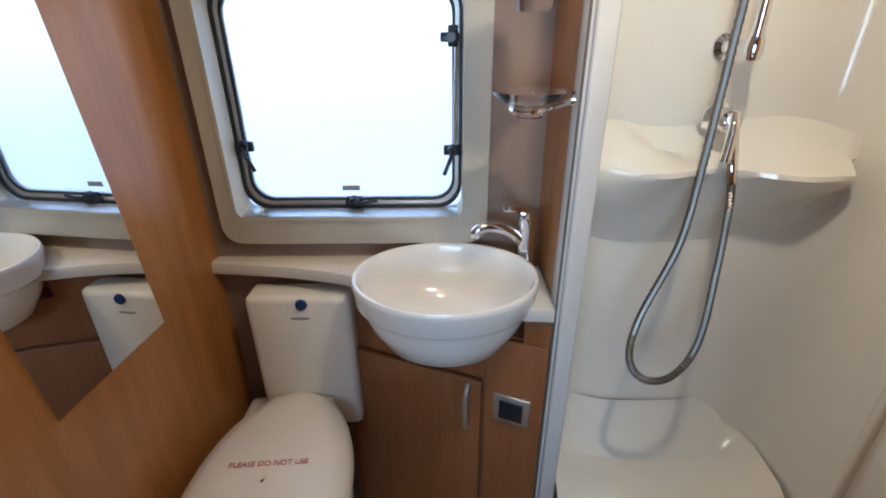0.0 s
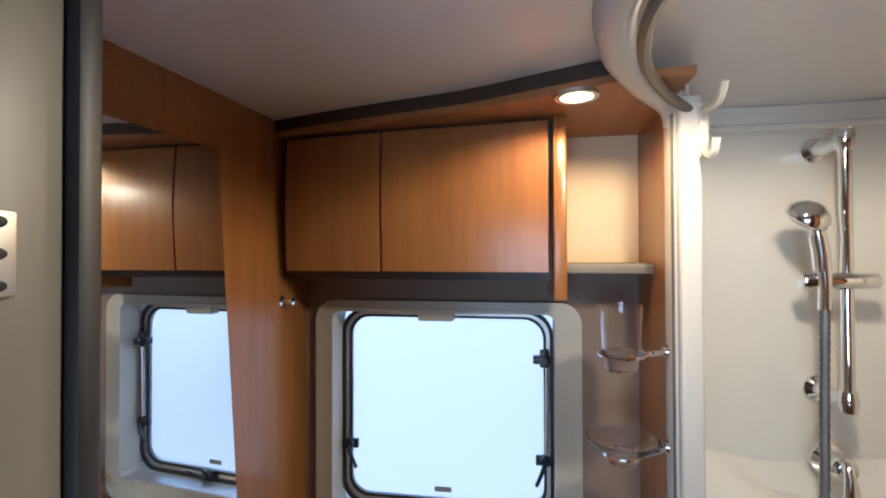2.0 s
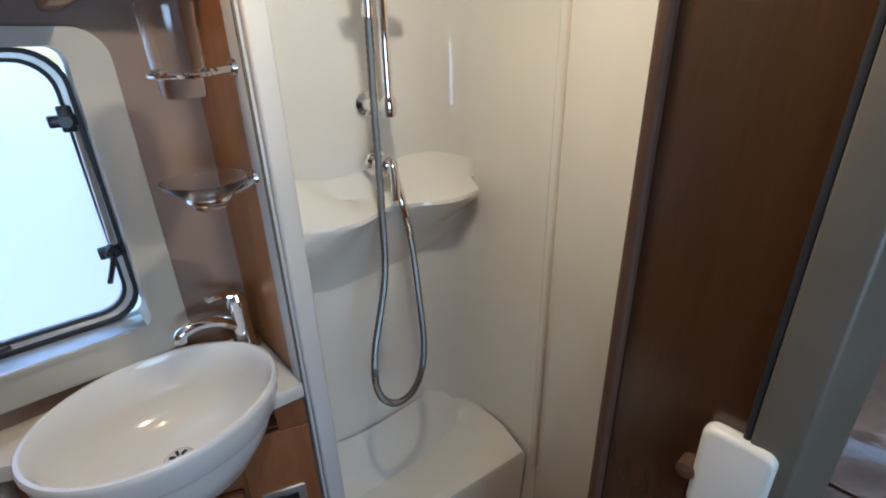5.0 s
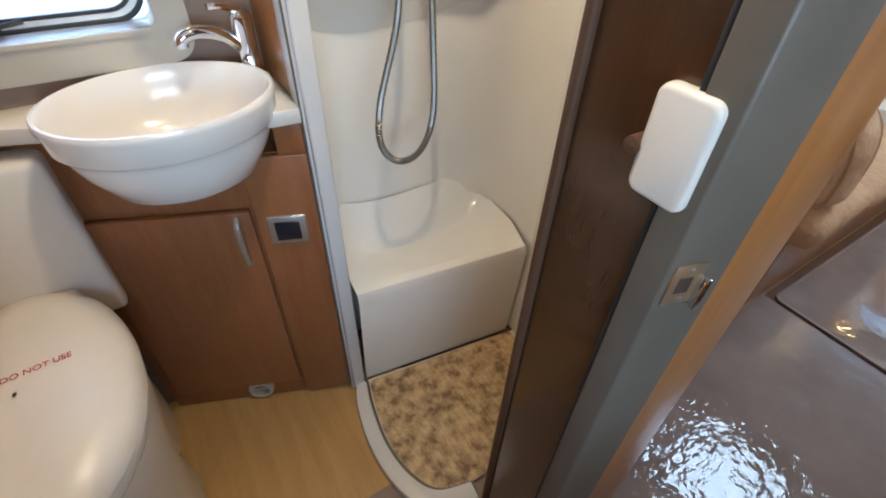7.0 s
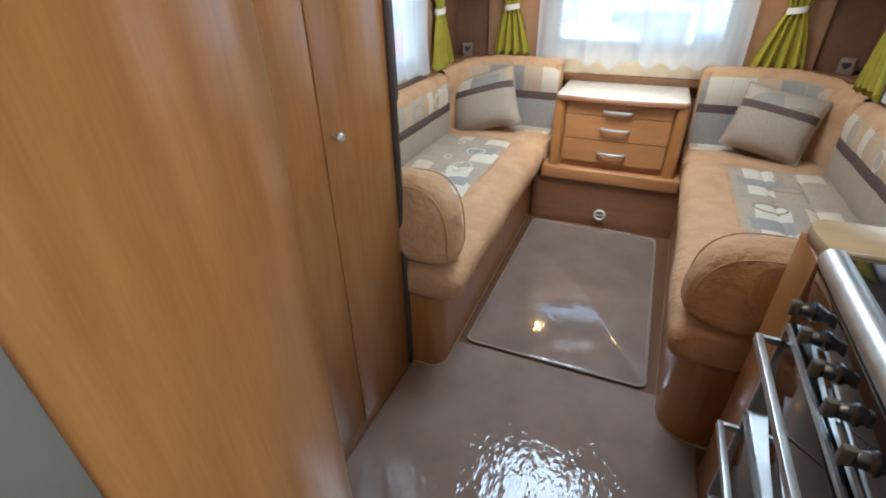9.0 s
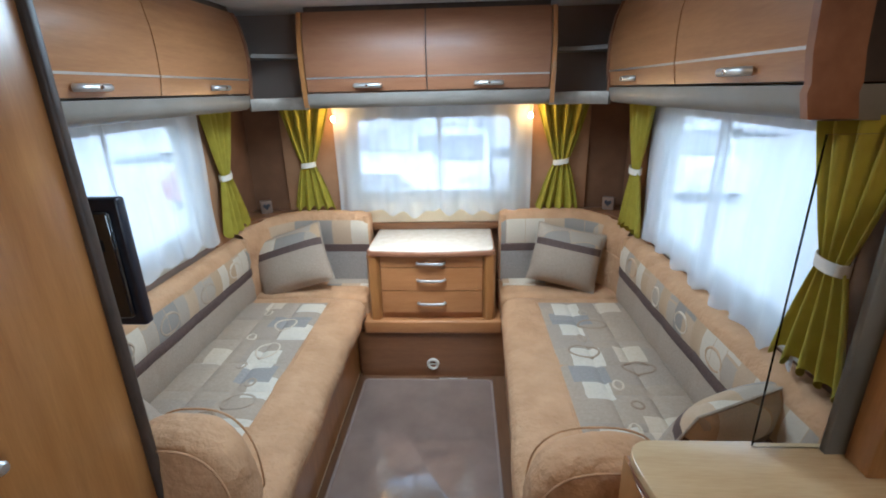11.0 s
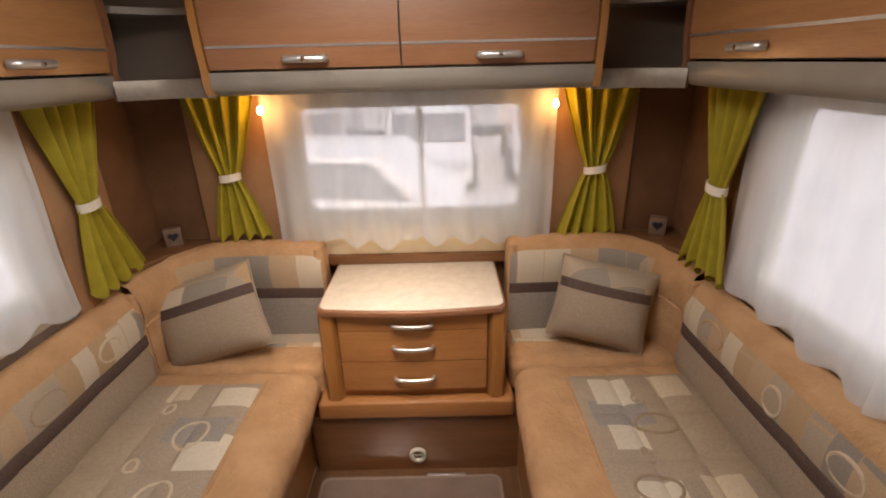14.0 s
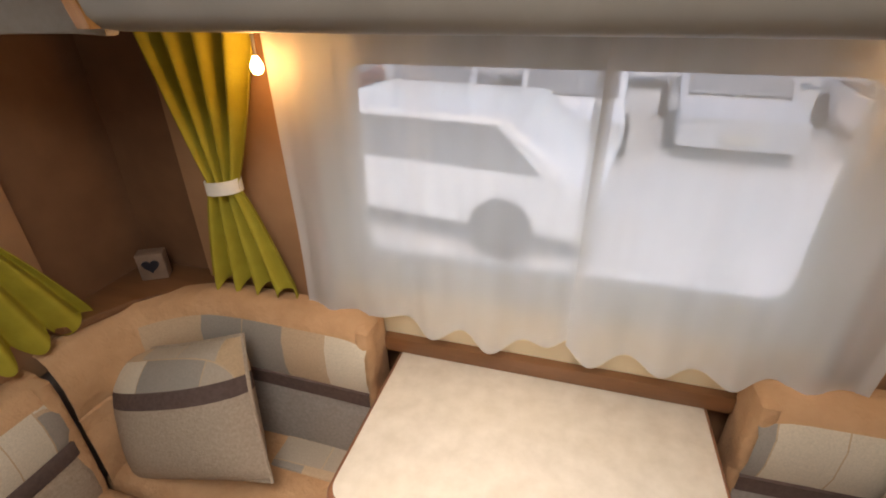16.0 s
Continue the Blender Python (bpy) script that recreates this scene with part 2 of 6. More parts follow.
def net():
    """Sheer white net: light passes, and it glows softly with the daylight behind it."""
    m = bpy.data.materials.new("white_net")
    m.use_nodes = True
    nt = m.node_tree
    nt.nodes.clear()
    out = nt.nodes.new("ShaderNodeOutputMaterial")
    tr, tl, df = (nt.nodes.new("ShaderNodeBsdf" + k) for k in ("Transparent", "Translucent", "Diffuse"))
    tl.inputs[0].default_value = (0.9, 0.9, 0.9, 1)
    df.inputs[0].default_value = (0.85, 0.84, 0.82, 1)
    a, c = nt.nodes.new("ShaderNodeMixShader"), nt.nodes.new("ShaderNodeMixShader")
    a.inputs[0].default_value = 0.45
    thread = ramp(nt, noise_tex(nt, coords(nt, (3, 3, 0.7)), 3, 2), [(0.3, (0.56, 0.56, 0.56)), (0.7, (0.70, 0.70, 0.70))])
    nt.links.new(tl.outputs[0], a.inputs[1])
    nt.links.new(df.outputs[0], a.inputs[2])
    nt.links.new(thread, c.inputs[0])
    nt.links.new(tr.outputs[0], c.inputs[1])
    nt.links.new(a.outputs[0], c.inputs[2])
    nt.links.new(c.outputs[0], out.inputs[0])
    return m


NET = net()


def frosted():
    m, nt, b = base("frosted_acrylic_pane", 0.6, colour=(0.96, 0.94, 0.97))
    b.inputs["Transmission Weight"].default_value = 1.0
    b.inputs["IOR"].default_value = 1.2
    bump(nt, b, noise_tex(nt, coords(nt), 300, 2), 0.3, 0.002)
    return m


FROST = frosted()


def clear(name, rough=0.0, tint=(1, 1, 1)):
    m, nt, b = base(name, rough, colour=tint)
    b.inputs["Transmission Weight"].default_value = 1.0
    b.inputs["IOR"].default_value = 1.45
    return m


GLASS = clear("clear_glass")
THIN_GLASS = clear("thin_clear_glass")
THIN_GLASS.node_tree.nodes["Principled BSDF"].inputs["IOR"].default_value = 1.18
THIN_GLASS.node_tree.nodes["Principled BSDF"].inputs["Coat Weight"].default_value = 0.6
MIRROR = base("mirror_glass", 0.0, 1.0, (0.9, 0.92, 0.92))[0]


def glow(name, colour, strength):
    m, nt, b = base(name, 0.3, colour=(0.9, 0.9, 0.85))
    b.inputs["Emission Color"].default_value = (*colour, 1)
    b.inputs["Emission Strength"].default_value = strength
    return m


BULB = glow("warm_lit_bulb", (1.0, 0.60, 0.22), 30)
DISC = glow("warm_lit_lens", (1.0, 0.78, 0.5), 4)


def marbled_mat():
    m, nt, b = base("brown_marbled_shower_mat", 0.35)
    v = coords(nt, (1, 1, 1))
    nt.links.new(ramp(nt, noise_tex(nt, v, 26, 5, 0.6), [(0.36, (0.20, 0.12, 0.06)), (0.5, (0.48, 0.34, 0.18)), (0.64, (0.66, 0.50, 0.28))]), b.inputs["Base Color"])
    return m


SHOWERMAT = marbled_mat()

# ---- builders ----
LOC = {}


def thing(name, where, label="", category="", group="", kind=""):
    ob = new(name)
    ob.location = where
    ob.empty_display_size = 0.05
    LOC[ob] = Vector(where)
    return tagged(ob, label, category, group, kind)


def part(name, bm, material, parent=None, label="", smooth=True):
    """Link a bmesh, built in world places, as one mesh object under a thing or part."""
    at = LOC[parent] if parent else Vector((0, 0, 0))
    bm.normal_update()
    me = bpy.data.meshes.new(name)
    bmesh.ops.translate(bm, verts=bm.verts, vec=-at)
    bm.to_mesh(me)
    bm.free()
    if smooth:
        for p in me.polygons:
            p.use_smooth = True
        me.set_sharp_from_angle(angle=radians(38))
    for mt in (material if isinstance(material, (list, tuple)) else [material]):
        me.materials.append(mt)
    ob = new(name, me)
    LOC[ob] = at
    if parent:
        ob.parent = parent
    if label:
        ob["label"] = label
    return ob


def single(name, bm, material, label="", category="", kind="", group="", smooth=True):
    return tagged(part(name, bm, material, None, "", smooth), label, category, group, kind)


def box(lo, hi, bevel=0.0, seg=2, bm=None):
    lo, hi = Vector(lo), Vector(hi)
    b = bmesh.new()
    bmesh.ops.create_cube(b, size=1, matrix=Matrix.LocRotScale((lo + hi) / 2, None, hi - lo))
    if bevel:
        bmesh.ops.bevel(b, geom=list(b.edges), offset=bevel, segments=seg, profile=0.5, affect="EDGES", clamp_overlap=True)
    return merge(bm, b)


def merge(bm, b):
    if bm is None:
        return b
    me = bpy.data.meshes.new("joined")
    b.to_mesh(me)
    b.free()
    bm.from_mesh(me)
    bpy.data.meshes.remove(me)
    return bm


def turned(m, bm):
    bmesh.ops.transform(bm, matrix=m, verts=bm.verts)
    return bm


def prism(points, z0, z1, bevel=0.0, seg=2, bm=None, axis="z"):
    """A plate with the outline points (two coordinates), from z0 to z1 along axis."""
    def put(p, h):
        return {"z": (p[0], p[1], h), "x": (h, p[0], p[1]), "y": (p[0], h, p[1])}[axis]
    b = bmesh.new()
    lo = [b.verts.new(put(p, z0)) for p in points]
    hi = [b.verts.new(put(p, z1)) for p in points]
    n = len(points)
    b.faces.new(lo[::-1])
    caps = [b.faces.new(hi)]
    for i in range(n):
        b.faces.new((lo[i], lo[(i + 1) % n], hi[(i + 1) % n], hi[i]))
    bmesh.ops.recalc_face_normals(b, faces=b.faces)
    if bevel:
        rims = [e for f in b.faces if len(f.verts) == n for e in f.edges]
        bmesh.ops.bevel(b, geom=list(set(rims)), offset=bevel, segments=seg, profile=0.5, affect="EDGES", clamp_overlap=True)
    return merge(bm, b)


def surface(fn, nu, nv, closed_u=False, bm=None, thick=0.0):
    """A grid of fn(u, v), u and v from 0 to 1; thick gives it a back."""
    b = bmesh.new()
    cols = nu if closed_u else nu + 1
    vs = [[b.verts.new(fn(i / nu, j / nv)) for j in range(nv + 1)] for i in range(cols)]
    for i in range(nu):
        for j in range(nv):
            k = (i + 1) % cols
            b.faces.new((vs[i][j], vs[k][j], vs[k][j + 1], vs[i][j + 1]))
    bmesh.ops.recalc_face_normals(b, faces=b.faces)
    if thick:
        bmesh.ops.solidify(b, geom=list(b.faces), thickness=thick)
    return merge(bm, b)


def revolve(profile, centre, seg=28, axis="z", bm=None, sx=1.0, sy=1.0):
    """Turn a profile of (radius, height) about an upright axis, then lay it along axis."""
    n = len(profile) - 1

    def fn(u, v):
        r, h = profile[min(n, round(v * n))]
        a = 2 * math.pi * u
        p = (r * sx * math.cos(a), r * sy * math.sin(a), h)
        p = {"z": p, "x": (p[2], p[0], p[1]), "y": (p[0], p[2], p[1])}[axis]
        return Vector(centre) + Vector(p)
    return surface(fn, seg, n, True, bm)


def smooth_path(pts, n):
    """n + 1 places along a smooth curve through pts."""
    pts = [Vector(p) for p in pts]
    out = []
    for k in range(n + 1):
        f = k / n * (len(pts) - 1)
        i = min(int(f), len(pts) - 2)
        t = f - i
        p0, p1, p2, p3 = pts[max(i - 1, 0)], pts[i], pts[i + 1], pts[min(i + 2, len(pts) - 1)]
        out.append(0.5 * (2 * p1 + (p2 - p0) * t + (2 * p0 - 5 * p1 + 4 * p2 - p3) * t * t + (3 * p1 - p0 - 3 * p2 + p3) * t ** 3))
    return out


def tube(pts, r, n=24, sides=10, bm=None, ends=True, ribs=0.0):
    path = smooth_path(pts, n) if n else [Vector(p) for p in pts]
    b = bmesh.new()
    rings = []
    side = None
    for i, p in enumerate(path):
        d = (path[min(i + 1, len(path) - 1)] - path[max(i - 1, 0)]).normalized()
        if side is None:
            side = d.orthogonal().normalized()
        side = (side - d * side.dot(d)).normalized()
        up = d.cross(side)
        rr = r * (1 + (ribs if i % 2 else -ribs))
        rings.append([b.verts.new(p + (side * math.cos(a) + up * math.sin(a)) * rr) for a in (2 * math.pi * k / sides for k in range(sides))])
    for a, c in zip(rings, rings[1:]):
        for k in range(sides):
            b.faces.new((a[k], a[(k + 1) % sides], c[(k + 1) % sides], c[k]))
    if ends:
        b.faces.new(rings[0][::-1])
        b.faces.new(rings[-1])
    bmesh.ops.recalc_face_normals(b, faces=b.faces)
    return merge(bm, b)


def rounded(x0, x1, z0, z1, r, n=6):
    """The outline of a rectangle with round corners."""
    out = []
    for cx, cz, a0 in ((x1 - r, z1 - r, 0), (x0 + r, z1 - r, 90), (x0 + r, z0 + r, 180), (x1 - r, z0 + r, 270)):
        for k in range(n + 1):
            a = radians(a0 + 90 * k / n)
            out.append((cx + r * math.cos(a), cz + r * math.sin(a)))
    return out


def ring_plate(outer, inner, h0, h1, axis, bm=None):
    """A frame between two outlines with as many points each, from h0 to h1 along axis."""
    def put(p, h):
        return {"z": (p[0], p[1], h), "x": (h, p[0], p[1]), "y": (p[0], h, p[1])}[axis]
    b = bmesh.new()
    loops = [[b.verts.new(put(p, h)) for p in o] for o, h in ((outer, h0), (outer, h1), (inner, h1), (inner, h0))]
    n = len(outer)
    for a, c in zip(loops, loops[1:] + loops[:1]):
        for k in range(n):
            b.faces.new((a[k], a[(k + 1) % n], c[(k + 1) % n], c[k]))
    bmesh.ops.recalc_face_normals(b, faces=b.faces)
    return merge(bm, b)


def cushion(lo, hi, puff=0.3, seg=8, bm=None, seed=0):
    """A soft block: a rounded box whose faces swell a little."""
    lo, hi = Vector(lo), Vector(hi)
    b = bmesh.new()
    bmesh.ops.create_cube(b, size=2)
    bmesh.ops.subdivide_edges(b, edges=list(b.edges), cuts=seg, use_grid_fill=True)
    half, mid = (hi - lo) / 2, (hi + lo) / 2
    r = min(half) * puff
    for v in b.verts:
        p = Vector((v.co.x * half.x, v.co.y * half.y, v.co.z * half.z))
        core = Vector(tuple(max(-h + r, min(h - r, c)) for c, h in zip(p, half)))
        d = p - core
        if d.length > 1e-6:
            p = core + d.normalized() * r
        w = noise.noise(Vector((p.x * 5 + seed, p.y * 5, p.z * 7))) * 0.006
        p += (p.normalized() * w)
        v.co = p + mid
    return merge(bm, b)

# ---- structure ----
XW, YF, YR, ZC = 1.127, 4.13, -0.35, 1.985


def wall_with_hole(name, axis, at, thick, a0, a1, z0, z1, holes, material, label):
    """An upright wall across axis at the place at, running a0 to a1, with rectangular openings (a0, a1, z0, z1)."""
    b = None
    cuts = sorted(holes)
    edge = a0
    spans = []
    for h in cuts:
        spans += [(edge, h[0], z0, z1), (h[0], h[1], z0, h[2]), (h[0], h[1], h[3], z1)]
        edge = h[1]
    spans.append((edge, a1, z0, z1))
    for s0, s1, lo, hi in spans:
        if axis == "x":
            b = box((min(at, at + thick), s0, lo), (max(at, at + thick), s1, hi), bm=b)
        else:
            b = box((s0, min(at, at + thick), lo), (s1, max(at, at + thick), hi), bm=b)
    return single(name, b, material, label, "wall", "structure", smooth=False)


wall_with_hole("wall_west", "x", -XW, -0.05, YR, YF + 0.05, -0.02, 2.05,
               [(0.155, 0.665, 1.045, 1.525), (2.40, 3.50, 0.95, 1.50)], TAUPE, "taupe caravan side wall with window openings")
wall_with_hole("wall_east", "x", XW, 0.05, YR, YF + 0.05, -0.02, 2.05,
               [(-0.15, 0.85, 1.03, 1.57), (2.52, 3.58, 0.90, 1.50)], WALLBROWN, "brown caravan side wall with a window opening")
wall_with_hole("wall_north", "y", YF, 0.05, -XW, XW, -0.02, 2.05, [(-0.48, 0.48, 0.985, 1.475)], WALLBROWN,
               "brown caravan front wall with a wide window opening")
single("wall_south", box((-XW, YR - 0.05, -0.02), (XW, YR, 2.05)), TAUPE, "plain taupe rear wall", "wall", "structure", smooth=False)
RX0, RX1, RY0, RY1 = -0.43, 0.27, 2.70, 3.40
cb = box((-XW - 0.05, YR - 0.05, ZC), (XW + 0.05, RY0, ZC + 0.05))
cb = box((-XW - 0.05, RY1, ZC), (XW + 0.05, YF + 0.05, ZC + 0.05), bm=cb)
cb = box((-XW - 0.05, RY0, ZC), (RX0, RY1, ZC + 0.05), bm=cb)
cb = box((RX1, RY0, ZC), (XW + 0.05, RY1, ZC + 0.05), bm=cb)
single("ceiling", cb, CEIL, "smooth white board ceiling with a rooflight opening", "ceiling", "structure", smooth=False)
rl = thing("window_5", (-0.08, 3.05, ZC), "clear rooflight in a white frame in the ceiling", "window", kind="structure")
part("window_frame", ring_plate(rounded(RX0 - 0.04, RX1 + 0.04, RY0 - 0.04, RY1 + 0.04, 0.05), rounded(RX0 + 0.02, RX1 - 0.02, RY0 + 0.02, RY1 - 0.02, 0.05), ZC - 0.012, ZC + 0.07, "z"), PLASTIC, rl)
dome = part("pane", prism(rounded(RX0 + 0.01, RX1 - 0.01, RY0 + 0.01, RY1 - 0.01, 0.05), ZC + 0.072, ZC + 0.078), GLASS, rl)
dome.visible_shadow = False
single("ceiling_washroom", box((-XW, -0.02, 1.937), (-0.24, 1.42, ZC - 0.002)), CEIL, "glossy white washroom ceiling", "ceiling", "structure", smooth=False)
single("floor", box((-XW, YR, -0.03), (XW, YF, 0.0)), VINYL_DARK, "dark brown wood-look vinyl floor", "floor", "structure", smooth=False)
single("floor_washroom", box((-XW, -0.02, 0.0), (-0.20, 1.0, 0.004)), VINYL, "honey wood-look vinyl washroom floor", "floor", "structure", smooth=False)

kw = thing("window_6", (XW, 0.35, 1.03), "kitchen window with a pale plastic frame", "window", kind="structure")
part("window_frame", ring_plate(rounded(-0.15, 0.85, 1.03, 1.57, 0.03), rounded(-0.12, 0.82, 1.06, 1.54, 0.04), XW - 0.01, XW + 0.05, "x"), PALE, kw)

# partitions of the washroom and wardrobe
single("wall_washroom_rear", prism([(-XW, 0.046), (-0.258, -0.015), (-0.258, 0.0221), (-XW, 0.0829)], 0.0, ZC), CHERRY_Z, "honey wood washroom wall panel", "wall", "structure", smooth=False)
single("wall_washroom_side", box((-XW, 0.835, 0.0), (-0.935, 0.872, ZC)), CHERRY_Z, "honey wood partition beside the shower", "wall", "structure", smooth=False)
single("wall_shower_entry", box((-0.388, 0.985, 0.0), (-0.255, 1.22, 1.937)), BROWN_WOOD, "dark brown wood panel beside the washroom doorway", "wall", "structure", smooth=False)
single("wall_aisle_rear", box((-0.24, YR, 0.0), (-0.195, 0.305, ZC)), TAUPE, "plain grey aisle wall", "wall", "structure", smooth=False)

single("trim_shower_entry", prism(rounded(-0.390, -0.376, 0.975, 0.994, 0.005, 4), 0.0, 1.937), EDGE_BROWN, "rounded brown edge of the dark panel", "trim", "structure")

# curved wardrobe side: a smooth bend from the doorway to the wardrobe front
bend = smooth_path([(-0.205, 1.035, 0), (-0.195, 1.12, 0), (-0.208, 1.24, 0), (-0.275, 1.385, 0), (-0.385, 1.505, 0), (-0.49, 1.60, 0), (-0.572, 1.675, 0)], 30)
outline = [(p.x, p.y) for p in bend] + [(-0.60, 1.675), (-0.60, 1.50), (-0.25, 1.035)]
single("wall_wardrobe_curve", prism(outline, 0.0, ZC), CHERRY_Z, "curved glossy honey wood panel beside the washroom doorway", "wall", "structure")

# door frame of the washroom
dr = thing("door_frame", (-0.22, 0.7, 0), "grey aluminium door frame with black seal and honey wood trim", "door frame", kind="structure")
part("jamb", prism([(-0.25, 0.974), (-0.215, 0.978), (-0.192, 1.045), (-0.25, 1.045)], 0.0, ZC, 0.003), GREYJAMB, dr, "grey metal jamb")
part("seal", box((-0.256, 0.976, 0.0), (-0.25, 1.0, ZC), 0.002), RUBBER, dr, "black rubber seal")
part("jamb", box((-0.270, 0.30, 0.0), (-0.23, 0.383, ZC), 0.003), OLIVE, dr, "grey metal jamb")
part("seal", box((-0.284, 0.31, 0.0), (-0.27, 0.390, ZC), 0.004), RUBBER, dr, "black rubber seal")
part("trim", box((-0.23, 0.30, 0.0), (-0.188, 0.386, ZC), 0.004), CHERRY_Z, dr, "honey wood trim strip")


def on_jamb(a0, a1, z0, z1, h0, h1):
    """A flat block on the slanted face of the jamb."""
    q = Matrix(((0.325, 0.946, 0, -0.215), (0.946, -0.325, 0, 0.978), (0, 0, 1, 0), (0, 0, 0, 1)))
    return turned(q, box((a0, h0, z0), (a1, h1, z1), 0.0008))


lk = part("lock_plate", on_jamb(0.006, 0.040, 0.970, 1.024, 0.0, 0.003), BRASS, dr, "worn brass strike plate")
part("lock_slot", on_jamb(0.014, 0.030, 0.986, 1.008, 0.0025, 0.0035), DARK_EDGE, lk, "dark latch slot")
for z in (0.977, 1.017):
    part("screw", on_jamb(0.022, 0.027, z - 0.0025, z + 0.0025, 0.0028, 0.0042), SILVER, lk)
part("lock_lip", on_jamb(0.038, 0.045, 0.966, 1.008, 0.002, 0.012), CHROME, lk, "bright metal lip")


def strike_plates():
    t = thing("hinge_plates", (-0.19, 0.38, 1.63), "pair of worn brass hinge plates screwed to the door frame", "hinge")
    a = ring_plate(rounded(-0.228, -0.207, 1.622, 1.682, 0.004, 3), rounded(-0.224, -0.212, 1.634, 1.671, 0.003, 3), 0.386, 0.389, "y")
    p = part("plate", a, BRASS, t, "cream brass plate with a slot")
    for z in (1.628, 1.652, 1.677):
        part("screw", revolve([(0.0, 0.0016), (0.0018, 0.0014), (0.0024, 0.0)], (-0.2085 if z == 1.652 else -0.217, 0.389, z), 10, "y"), SILVER, p)
    b = box((-0.247, 0.383, 1.632), (-0.231, 0.386, 1.668), 0.002)
    q = part("plate", b, SILVER, t, "pale metal hinge leaf")
    for z in (1.637, 1.650, 1.663):
        part("screw", revolve([(0.0, 0.0016), (0.0018, 0.0014), (0.0024, 0.0)], (-0.240, 0.386, z), 10, "y"), BLACK, q)


strike_plates()


# ---- washroom ----
def washroom_window():
    t = thing("window_1", (-XW, 0.41, 1.03), "frosted caravan window with black catches and a cream surround", "window", kind="structure")
    oy0, oy1, oz0, oz1 = 0.118, 0.716, 0.985, 1.545
    part("surround", ring_plate(rounded(oy0, oy1, oz0, oz1, 0.045), rounded(0.158, 0.662, 1.048, 1.522, 0.018), -XW, -XW + 0.022, "x"), PALE, t, "cream plastic surround")
    part("reveal", ring_plate(rounded(0.152, 0.668, 1.042, 1.528, 0.02), rounded(0.160, 0.660, 1.05, 1.52, 0.02), -XW - 0.055, -XW + 0.026, "x"), PALE, t)
    part("seal", ring_plate(rounded(0.160, 0.660, 1.05, 1.52, 0.055), rounded(0.167, 0.653, 1.058, 1.513, 0.052), -XW - 0.055, -XW - 0.035, "x"), RUBBER, t, "black rubber seal")
    part("window_frame", ring_plate(rounded(0.166, 0.654, 1.057, 1.514, 0.052), rounded(0.175, 0.645, 1.067, 1.506, 0.048), -XW - 0.055, -XW - 0.04, "x"), SILVER, t, "grey acrylic frame")
    part("seal", ring_plate(rounded(0.1745, 0.6455, 1.0665, 1.5065, 0.048), rounded(0.181, 0.639, 1.073, 1.50, 0.045), -XW - 0.055, -XW - 0.043, "x"), RUBBER, t, "thin black inner seal")
    part("window_sill", box((-XW - 0.03, 0.165, 1.046), (-XW + 0.024, 0.655, 1.053), 0.002), SILVER, t, "silver roller channel")
    part("blind_grip", box((-XW - 0.01, 0.36, 1.50), (-XW + 0.02, 0.44, 1.522), 0.004), PALE, t)
    pane = part("pane", prism(rounded(0.175, 0.645, 1.065, 1.508, 0.05), -XW - 0.052, -XW - 0.046, axis="x"), FROST, t, "frosted acrylic pane")
    pane.visible_shadow = False
    part("label", box((-XW - 0.0455, 0.385, 1.09), (-XW - 0.045, 0.425, 1.102)), GREYINK, pane)
    x = -XW - 0.032

    def catch(y, z, ang, name="catch"):
        b = revolve([(0.0, 0.014), (0.010, 0.014), (0.013, 0.008), (0.014, 0.0)], (x, y, z), 14, "x")
        b = box((x - 0.006, y - 0.02, z - 0.011), (x + 0.006, y + 0.02, z + 0.011), 0.003, bm=b)
        c = part(name, b, BLACK, t, "black swivel catch")
        d = Vector((0, math.cos(radians(ang)), math.sin(radians(ang))))
        p0 = Vector((x + 0.014, y, z))
        part("lever", tube([p0, p0 + d * 0.02 + Vector((0.006, 0, 0)), p0 + d * 0.055], 0.0045, 8, 8), BLACK, c)
    catch(0.182, 1.197, -70)
    catch(0.640, 1.186, -110)
    catch(0.413, 1.069, 5)
    s = part("stay", tube([(x, 0.645, 1.19), (x, 0.648, 1.42)], 0.005, 4, 8), SILVER, t, "grey telescopic stay")
    k = part("stay_knob", revolve([(0.0, 0.03), (0.009, 0.03), (0.009, 0.024), (0.004, 0.02), (0.004, 0.0)], (x, 0.636, 1.413), 12, "x"), BLACK, t, "black clamp knob")
    box_b = box((x - 0.004, 0.615, 1.404), (x + 0.016, 0.652, 1.422), 0.003)
    part("clamp", box_b, BLACK, k)
    part("clamp", box((x - 0.004, 0.630, 1.395), (x + 0.010, 0.650, 1.435), 0.003), BLACK, k)


washroom_window()

mir = thing("wall_mirror", (-0.73, 0.056, 0.915), "tall frameless mirror on the honey wood washroom wall", "mirror")
part("glass", turned(Matrix(((1, 0, 0, 0), (-0.07, 1, 0, 0.0045), (0, 0, 1, 0), (0, 0, 0, 1))),
                     prism([(-0.897, 0.915), (-0.644, 0.915), (-0.573, 1.835), (-0.823, 1.835)], 0.0, 0.004, axis="y")), MIRROR, mir)
kn = thing("coat_hook", (-1.02, 0.076, 1.55), "small chrome hook on the honey wood wall", "hook")
part("peg", revolve([(0.012, 0.0), (0.012, 0.004), (0.005, 0.006), (0.005, 0.025), (0.009, 0.03), (0.0, 0.034)], (-1.02, 0.076, 1.55), 14, "y"), CHROME, kn)


